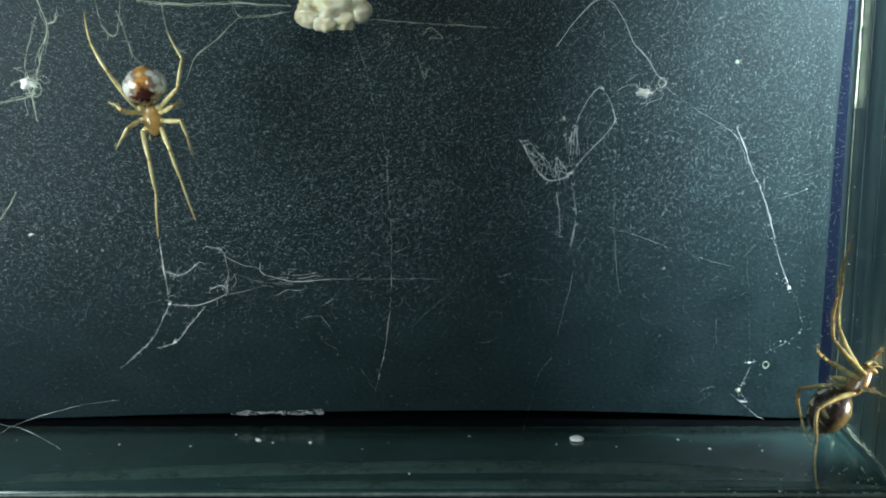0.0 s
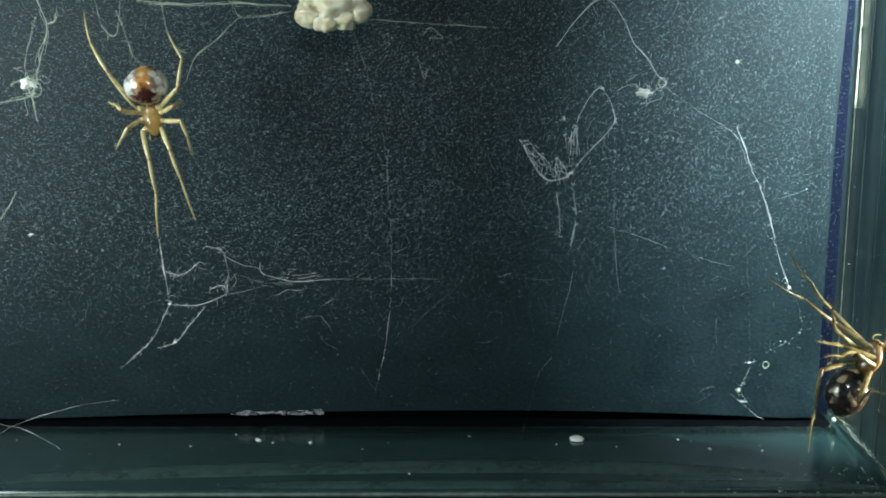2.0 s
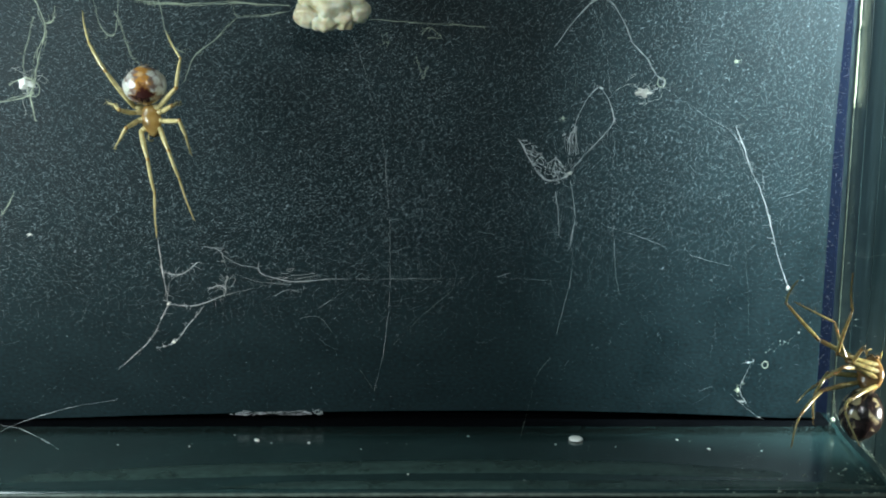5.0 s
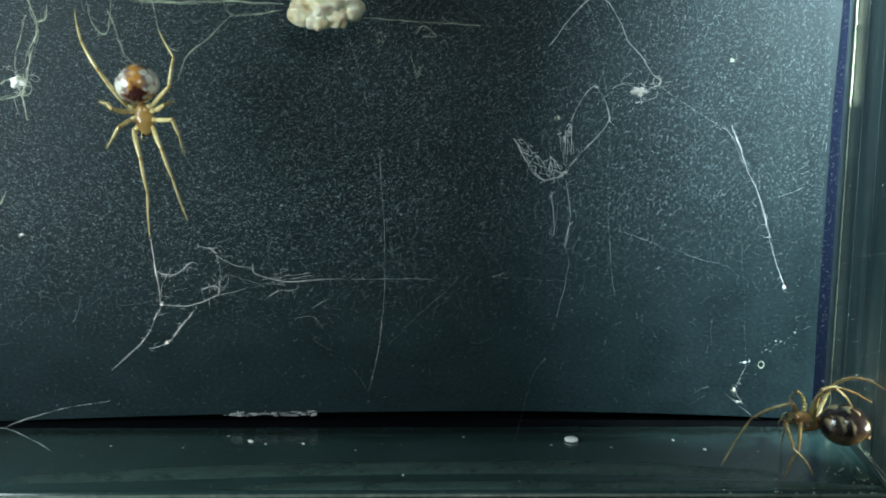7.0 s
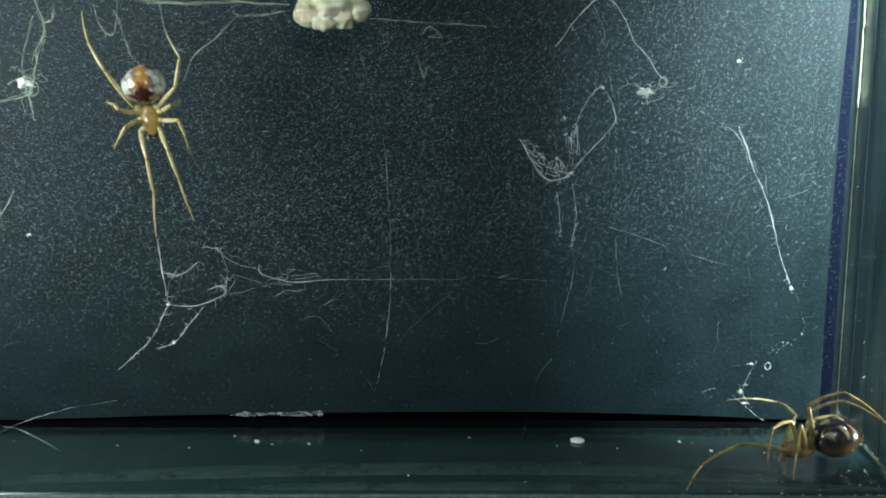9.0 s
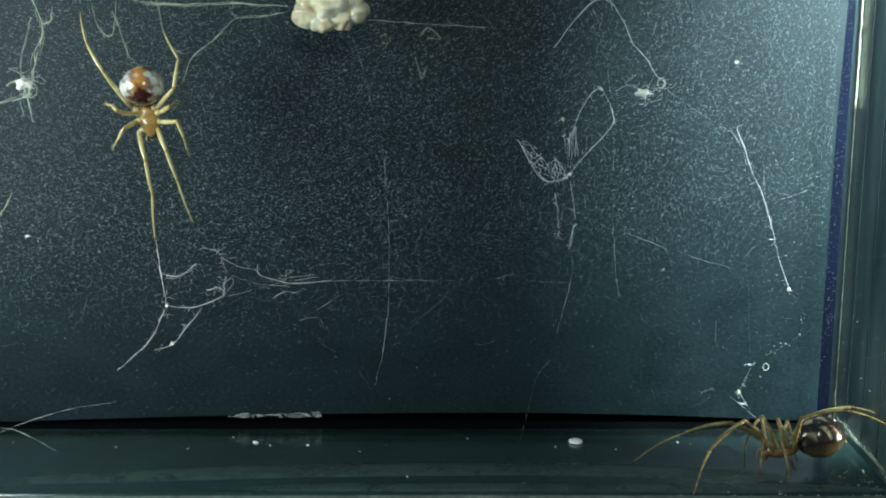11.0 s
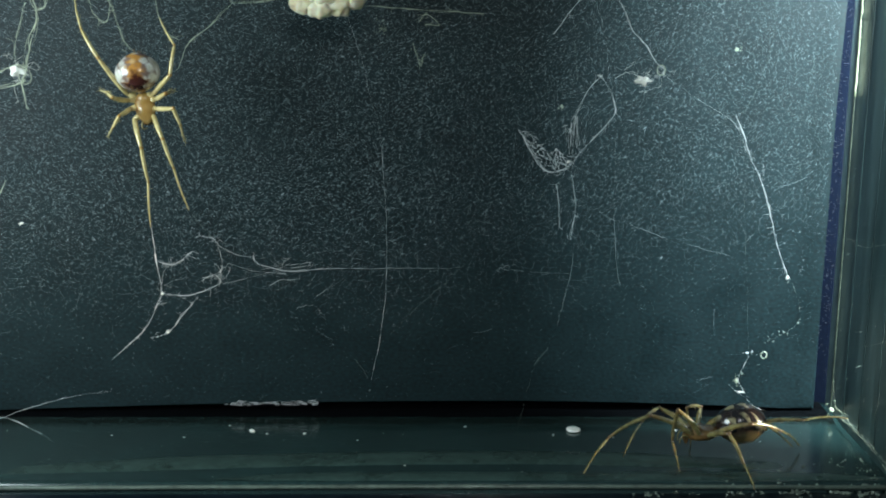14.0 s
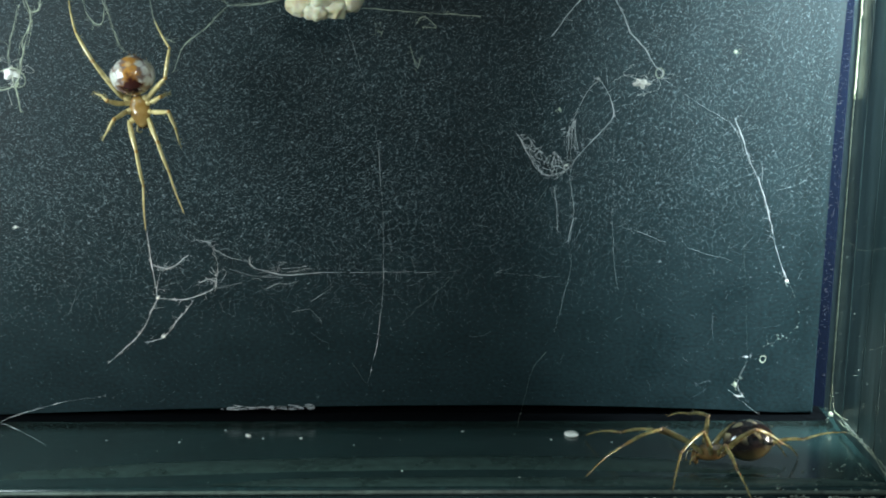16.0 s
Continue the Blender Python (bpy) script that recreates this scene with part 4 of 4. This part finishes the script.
WALKER_LEGS = {s + str(i): leg_parts(walker, s + str(i), LENGTHS[i], LEG, LEG, 0.9, JOINT, BAND) for i in (1, 2, 3, 4) for s in "lr"}

# ---- what moves ----
GAIT = []


def gait(t, place, **legs):
    """The walking spider at t: its place (millimetres and degrees), and for each leg the bearing and rise of its three joints."""
    GAIT.append((t, pose(*[a * MM for a in place[:3]], *place[3:]), {k: [Vector((math.cos(radians(a)) * math.cos(radians(e)), math.sin(radians(a)) * math.cos(radians(e)), math.sin(radians(e))))
                                                                        for a, e in zip(v[::2], v[1::2])] for k, v in legs.items()}))


def key_walker():
    walk(walker, [(t, m) for t, m, _ in GAIT])
    rows = {k: ([], [], []) for k in WALKER_LEGS}
    for (t0, _, a), (t1, _, b) in zip(GAIT, GAIT[1:] + [GAIT[-1]]):
        count = max(1, round((t1 - t0) / 0.1))
        for i in range(count):
            f = i / count
            f = f * f * (3 - 2 * f)
            for k in WALKER_LEGS:
                n = int(k[1])
                x, y, z = HIPS[n]
                at = vec(x, y if k[0] == "l" else -y, z)
                for joint in range(3):
                    way = a[k][joint].lerp(b[k][joint], f)
                    way = way.normalized() if way.length > 0.05 else a[k][joint]
                    rows[k][joint].append((t0 + (t1 - t0) * i / count, aim(at, way)))
                    at = at + way * LENGTHS[n][joint] * MM
    for k, segs in WALKER_LEGS.items():
        for seg, r in zip(segs, rows[k]):
            walk(seg, r)


def motions():
    gait(0, (29.68, 84.50, 6.05, 5, -58, 0),
         l1=(21, 58, -14, 36, -24, 32),
         r1=(46, 68, -15, 36, -24, 30),
         l2=(58, -33, -64, 27, -80, 30),
         r2=(98, 61, -79, 46, -78, 30),
         l3=(111, 7, -89, 14, -96, 31),
         r3=(-80, 16, -80, 17, -84, 23),
         l4=(157, 48, 149, -44, -100, 4),
         r4=(-151, 43, -120, 4, -127, -5))
    gait(0.5, (29.68, 84.50, 6.05, 5, -58, 0),
         l1=(73, 5, -56, 13, -62, 26),
         r1=(46, 68, -15, 36, -24, 30),
         l2=(58, -33, -64, 27, -80, 30),
         r2=(98, 61, -79, 46, -78, 30),
         l3=(111, 7, -89, 14, -96, 31),
         r3=(-80, 16, -80, 17, -84, 23),
         l4=(157, 48, 149, -44, -100, 4),
         r4=(-151, 43, -120, 4, -127, -5))
    gait(1, (29.45, 84.50, 6.96, 20, -63, 0),
         l1=(65, 43, 0, 28, -20, 29),
         r1=(82, 47, 9, 34, -18, 27),
         l2=(57, -45, -82, 29, -91, 33),
         r2=(121, 80, -126, 81, -53, 50),
         l3=(101, -75, -77, 30, -91, 24),
         r3=(149, 78, -96, 60, -85, 49),
         l4=(139, 5, -126, 20, -102, 12),
         r4=(-159, 15, -133, 17, -125, 29))
    gait(1.5, (30.36, 84.30, 7.67, 30, -62, 0),
         l1=(44, 61, 56, -42, -40, 49),
         r1=(89, 37, 17, 39, -18, 38),
         l2=(-52, 44, 106, -66, -94, 48),
         r2=(99, 37, -31, 83, -49, 55),
         l3=(121, -72, -106, 25, -94, 41),
         r3=(118, 55, -117, 56, -102, 56),
         l4=(149, -12, -145, 26, -133, 38),
         r4=(-151, 36, -131, 33, -130, 38))
    gait(2, (30.35, 84.30, 7.88, 38, -66, 0),
         l1=(68, 26, 24, 65, 11, 67),
         r1=(81, 28, 58, 65, 58, 77),
         l2=(51, 72, -31, 66, -36, 56),
         r2=(95, 55, -82, 77, -82, 74),
         l3=(-78, 77, 130, -42, -99, 72),
         r3=(55, 72, -138, 74, -112, 79),
         l4=(162, 67, -178, -30, -141, 29),
         r4=(-143, 42, -41, 47, -74, 48))
    gait(2.5, (30.36, 84.20, 8.30, 41, -71, 0),
         l1=(39, 18, 15, 3, -29, 32),
         r1=(72, 24, 29, 9, -36, 43),
         l2=(56, 64, -32, 64, -31, 52),
         r2=(91, 55, -69, 80, -70, 77),
         l3=(-85, 77, 131, -41, -90, 76),
         r3=(58, 74, -140, 79, -97, 83),
         l4=(-180, 68, -174, -6, -135, 45),
         r4=(-166, 58, -144, 51, -118, 55))
    gait(3, (30.34, 82.40, 8.54, 45, -85, 0),
         l1=(42, 8, 8, -7, -44, 15),
         r1=(54, 57, -16, 55, -13, 30),
         l2=(-29, 70, 120, -45, -50, 73),
         r2=(62, 47, 44, 54, 27, 47),
         l3=(-16, 70, 130, -39, -54, 76),
         r3=(42, 56, -62, 87, -27, 80),
         l4=(125, 85, -174, 41, -144, 55),
         r4=(151, 27, -137, 47, -101, 21))
    gait(3.5, (30.34, 82.40, 8.54, 45, -87, 0),
         l1=(40, 7, 5, -9, -43, 15),
         r1=(58, 51, -17, 47, -18, 31),
         l2=(-44, 74, 115, -42, -44, 73),
         r2=(59, 51, 56, 46, 24, 50),
         l3=(-18, 67, 129, -38, -51, 75),
         r3=(38, 56, -44, 86, -25, 79),
         l4=(55, 74, -168, 68, -147, 69),
         r4=(144, 41, -123, 60, -102, 30))
    gait(4, (30.43, 82.40, 7.36, 45, -83, 0),
         l1=(42, 8, 9, -6, -31, 6),
         r1=(65, 25, -20, 52, -14, 32),
         l2=(-19, 66, 115, -44, -61, 78),
         r2=(54, 50, 74, 46, 26, 43),
         l3=(-4, 65, -109, 81, -56, 76),
         r3=(44, 47, -82, 88, -28, 82),
         l4=(65, 64, -179, 76, -134, 67),
         r4=(129, 67, -82, 81, -106, 39))
    gait(4.2, (30.43, 82.40, 7.36, 45, -83, 0),
         l1=(42, 8, 9, -6, -31, 6),
         r1=(65, 25, -20, 52, -14, 32),
         l2=(-19, 66, 115, -44, -61, 78),
         r2=(54, 50, 74, 46, 26, 43),
         l3=(-4, 65, -109, 81, -56, 76),
         r3=(44, 47, -82, 88, -28, 82),
         l4=(65, 64, -179, 76, -134, 67),
         r4=(129, 67, -82, 81, -106, 39))
    gait(5.3, (30.36, 83.20, 6.74, -2, -64, 63),
         l1=(78, 35, 56, 32, -60, 67),
         r1=(90, 55, -15, 15, -16, 62),
         l2=(126, 76, 130, -27, 167, 57),
         r2=(85, 51, 15, 14, 78, 46),
         l3=(105, 36, 171, 31, -157, 37),
         r3=(73, 44, -36, 31, -119, 62),
         l4=(131, 53, 167, 49, -164, 51),
         r4=(156, 67, -150, 71, -140, 43))
    gait(6.3, (30.28, 84.00, 6.16, -1, -43, 79),
         l1=(134, 45, 130, 41, 162, 44),
         r1=(163, 66, -12, -23, -140, 88),
         l2=(144, 41, 140, -8, 158, 15),
         r2=(112, 45, -27, -28, 118, 28),
         l3=(131, -24, 161, -26, -172, -19),
         r3=(97, 35, -34, -27, -129, 34),
         l4=(157, 24, 163, 21, -177, 31),
         r4=(178, 62, -164, 54, -172, 37))
    gait(6.5, (30.28, 84.00, 6.11, -1, -43, 79),
         l1=(134, 45, 130, 41, 162, 44),
         r1=(163, 66, -12, -23, -140, 88),
         l2=(144, 41, 140, -8, 158, 15),
         r2=(112, 45, -27, -28, 118, 28),
         l3=(131, -24, 161, -26, -172, -19),
         r3=(97, 35, -34, -27, -129, 34),
         l4=(157, 24, 163, 21, -177, 31),
         r4=(178, 62, -164, 54, -172, 37))
    gait(6.7, (29.67, 84.77, 5.04, -12, -31, 108),
         l1=(124, 44, 140, 34, -173, 23),
         r1=(129, 64, -8, -28, 77, 59),
         l2=(121, 42, 132, -6, 173, -9),
         r2=(139, 69, -3, -4, 119, 7),
         l3=(119, -4, 141, -28, -166, -46),
         r3=(107, 55, -62, -30, -160, 31),
         l4=(151, 42, 153, 29, -158, 7),
         r4=(-135, 56, 176, 53, 168, 32))
    gait(7, (28.53, 86.20, 3.04, -13, -5, 150),
         l1=(107, 40, -61, -46, -74, -55),
         r1=(93, 45, 1, -37, 74, -32),
         l2=(82, 31, 117, -3, -132, -55),
         r2=(-79, -15, 82, 49, -63, -49),
         l3=(93, 37, 104, -23, -22, -73),
         r3=(-143, 73, -118, -18, 148, 7),
         l4=(116, 73, 129, 41, -108, -47),
         r4=(-93, 16, 145, 42, 136, 16))
    gait(7.5, (27.29, 86.20, 1.91, -8, -3, -161),
         l1=(20, 49, 27, -1, -121, -64),
         r1=(39, 63, -13, -16, 125, -81),
         l2=(37, 56, 50, -8, -151, -64),
         r2=(-134, 30, -117, 13, -102, -43),
         l3=(27, 72, 75, -25, -156, -64),
         r3=(163, 41, 142, 7, 111, -24),
         l4=(48, 57, -169, -16, 103, 17),
         r4=(-130, 23, 101, 45, 125, 6))
    gait(8, (27.05, 86.34, 1.48, 0, 3, -171),
         l1=(41, 55, 41, -2, -97, -59),
         r1=(-84, 17, -23, 7, -49, -37),
         l2=(35, 60, 82, -19, -124, -62),
         r2=(-85, -2, 75, -9, 75, 3),
         l3=(128, 85, 52, -23, -113, -50),
         r3=(-146, 49, -171, -34, 101, -50),
         l4=(63, 64, 116, 19, -177, -22),
         r4=(-128, 52, 121, 25, 128, -6))
    gait(8.5, (27.70, 86.20, 1.45, 0, 6, -174),
         l1=(-12, 15, 10, -14, 52, -12),
         r1=(-115, 16, 42, 19, -79, -26),
         l2=(40, 72, 43, 9, -81, -73),
         r2=(-113, 13, 48, -30, 75, -7),
         l3=(52, 72, -58, -77, 63, -17),
         r3=(-156, 39, -168, -8, 99, -12),
         l4=(25, 89, 134, 27, 170, -43),
         r4=(-122, 24, 125, 26, 112, -9))
    gait(9, (27.73, 86.10, 1.53, 0, 6, -174),
         l1=(-14, 14, 11, -14, 52, -12),
         r1=(-123, 20, -88, -2, 5, 12),
         l2=(39, 71, 43, 9, -81, -73),
         r2=(-112, 13, 48, -30, 75, -7),
         l3=(49, 72, -58, -77, 63, -17),
         r3=(-153, 38, -168, -8, 99, -12),
         l4=(18, 88, 133, 27, 170, -43),
         r4=(-121, 24, 125, 26, 112, -9))
    gait(9.2, (27.73, 86.10, 1.53, 0, 6, -174),
         l1=(-14, 14, 11, -14, 52, -12),
         r1=(-123, 20, -88, -2, 5, 12),
         l2=(39, 71, 43, 9, -81, -73),
         r2=(-112, 13, 48, -30, 75, -7),
         l3=(49, 72, -59, -77, 63, -17),
         r3=(-153, 38, -168, -8, 99, -12),
         l4=(18, 88, 133, 27, 170, -43),
         r4=(-121, 24, 125, 26, 112, -9))
    gait(11.3, (25.95, 86.00, 1.61, 0, 6, -177),
         l1=(8, 54, 26, -22, 56, -26),
         r1=(3, 37, -7, -10, 2, -25),
         l2=(-51, 57, 79, -9, -84, -69),
         r2=(-88, 27, 55, 1, -92, -50),
         l3=(-55, 72, 94, -66, 79, -6),
         r3=(-118, 22, -125, -73, 76, -3),
         l4=(96, 60, 163, 9, 176, -28),
         r4=(-139, 19, 164, 11, 124, -7))
    gait(11.5, (25.40, 86.00, 1.61, 0, 5, -177),
         l1=(9, 53, 26, -23, 57, -26),
         r1=(4, 36, -7, -11, 2, -26),
         l2=(-49, 56, 80, -9, -86, -70),
         r2=(-88, 26, 55, 1, -93, -50),
         l3=(-47, 73, 96, -66, 79, -6),
         r3=(-117, 22, -127, -72, 77, -3),
         l4=(95, 60, 163, 10, 176, -27),
         r4=(-138, 19, 164, 12, 125, -6))
    gait(12, (23.32, 86.00, 1.26, 0, 3, 180),
         l1=(25, 66, 45, -15, 72, -38),
         r1=(-87, 25, 46, 41, -16, 24),
         l2=(7, 60, 64, 5, -176, -66),
         r2=(-107, 17, -88, -55, 73, 3),
         l3=(25, 76, 87, -32, -110, -45),
         r3=(-120, 69, -141, 9, 168, -24),
         l4=(85, 36, -106, -53, 74, -12),
         r4=(-173, 14, 150, 22, 150, 2))
    gait(12.5, (22.39, 86.20, 1.58, 0, 2, 180),
         l1=(25, 84, 43, -5, -45, -76),
         r1=(-74, 23, 36, 32, -10, 9),
         l2=(14, 70, 83, -9, -107, -44),
         r2=(-113, 29, 70, -9, -108, -46),
         l3=(108, 38, 86, -28, 81, -26),
         r3=(-159, 59, -143, -9, -162, -47),
         l4=(109, 30, -134, -24, -135, -31),
         r4=(170, 17, 167, 13, -175, -7))
    gait(13, (22.21, 86.00, 1.61, 0, 2, 180),
         l1=(3, 33, -6, -13, -12, -31),
         r1=(-80, 29, -58, -15, -25, -18),
         l2=(41, 56, 84, -10, -108, -46),
         r2=(-112, 24, 72, -3, -109, -50),
         l3=(112, 35, 89, -34, 82, -23),
         r3=(-160, 58, -143, -9, -167, -50),
         l4=(110, 30, -133, -23, -136, -33),
         r4=(170, 16, 167, 13, -174, -6))
    gait(13.5, (21.87, 86.40, 1.61, 0, 3, 180),
         l1=(-16, 15, 22, -14, 24, -28),
         r1=(-18, 22, -2, -13, 40, -18),
         l2=(46, 84, 48, 9, -62, -70),
         r2=(-69, 19, 84, -20, 68, -4),
         l3=(105, 29, 92, -25, 92, -36),
         r3=(-173, 45, 157, -20, -177, -60),
         l4=(119, 22, -135, -11, -138, -39),
         r4=(170, 14, -173, 1, -177, -8))
    gait(14, (20.89, 86.50, 1.72, 0, 3, 180),
         l1=(-2, 28, 4, -25, 52, -23),
         r1=(-58, 12, 58, 0, 63, -13),
         l2=(17, 52, -70, -73, 88, -17),
         r2=(-108, 14, 56, 17, -121, -76),
         l3=(118, 22, 128, -55, 92, -15),
         r3=(179, 31, 158, -17, 173, -41),
         l4=(135, 27, -148, -23, -133, -36),
         r4=(169, 9, 165, 7, -164, -7))
    gait(14.5, (21.74, 86.00, 1.29, 0, 3, -171),
         l1=(-30, 26, -6, -26, 18, -28),
         r1=(-118, 28, 37, 13, -108, -40),
         l2=(35, 57, 34, -3, -76, -68),
         r2=(-162, 60, -38, 41, -43, -28),
         l3=(83, 37, 91, -25, 89, -25),
         r3=(177, 43, 150, -15, -166, -49),
         l4=(126, 43, -156, -32, -138, -35),
         r4=(159, 9, -178, -3, -166, -6))
    gait(15, (21.74, 85.70, 1.15, 0, 3, -171),
         l1=(-30, 25, -8, -22, 37, -9),
         r1=(-118, 27, 37, 13, -108, -41),
         l2=(36, 57, 35, -2, -77, -68),
         r2=(-147, 46, -40, 43, -38, -23),
         l3=(83, 37, 90, -24, 89, -24),
         r3=(177, 42, 149, -15, -165, -49),
         l4=(125, 43, -156, -32, -138, -35),
         r4=(159, 9, -177, -4, -165, -7))
    gait(15.5, (21.68, 85.50, 1.06, 0, 3, -171),
         l1=(-32, 28, 3, -18, 37, -10),
         r1=(-119, 27, 37, 13, -108, -41),
         l2=(36, 58, 35, -2, -77, -68),
         r2=(-131, 32, -73, 4, -80, -20),
         l3=(84, 38, 90, -24, 89, -24),
         r3=(177, 42, 150, -14, -165, -49),
         l4=(128, 44, -156, -32, -138, -35),
         r4=(158, 7, -171, -4, -171, -2))
    gait(16, (21.38, 85.40, 1.12, 0, 3, -171),
         l1=(-20, 33, 18, -8, 35, -12),
         r1=(-1, 30, -55, -16, -64, -20),
         l2=(48, 56, 37, -12, 59, -26),
         r2=(-118, 32, -80, -16, -78, -23),
         l3=(83, 38, 90, -24, 89, -24),
         r3=(178, 43, 150, -14, -164, -49),
         l4=(127, 44, -156, -33, -138, -35),
         r4=(159, 7, -169, -5, -170, -2))
    key_walker()
    walk(hanging_belly, [(t, pose(0, 0, 0, 0, 0, turn)) for t, turn in ((0, 0), (1.0, 0), (1.5, -3), (2.5, -5), (3.5, -8), (4.2, -6), (7, -4), (9, -4), (12, -3), (16, -4))])
    walk(web_d, [(0, pose(0, 0, 0)), (13.0, pose(0, 0, 0)), (13.6, pose(0.00005, 0, -0.00005)), (14.0, pose(0.00018, 0, -0.0002)), (16, pose(0.00018, 0, -0.0002))])


motions()
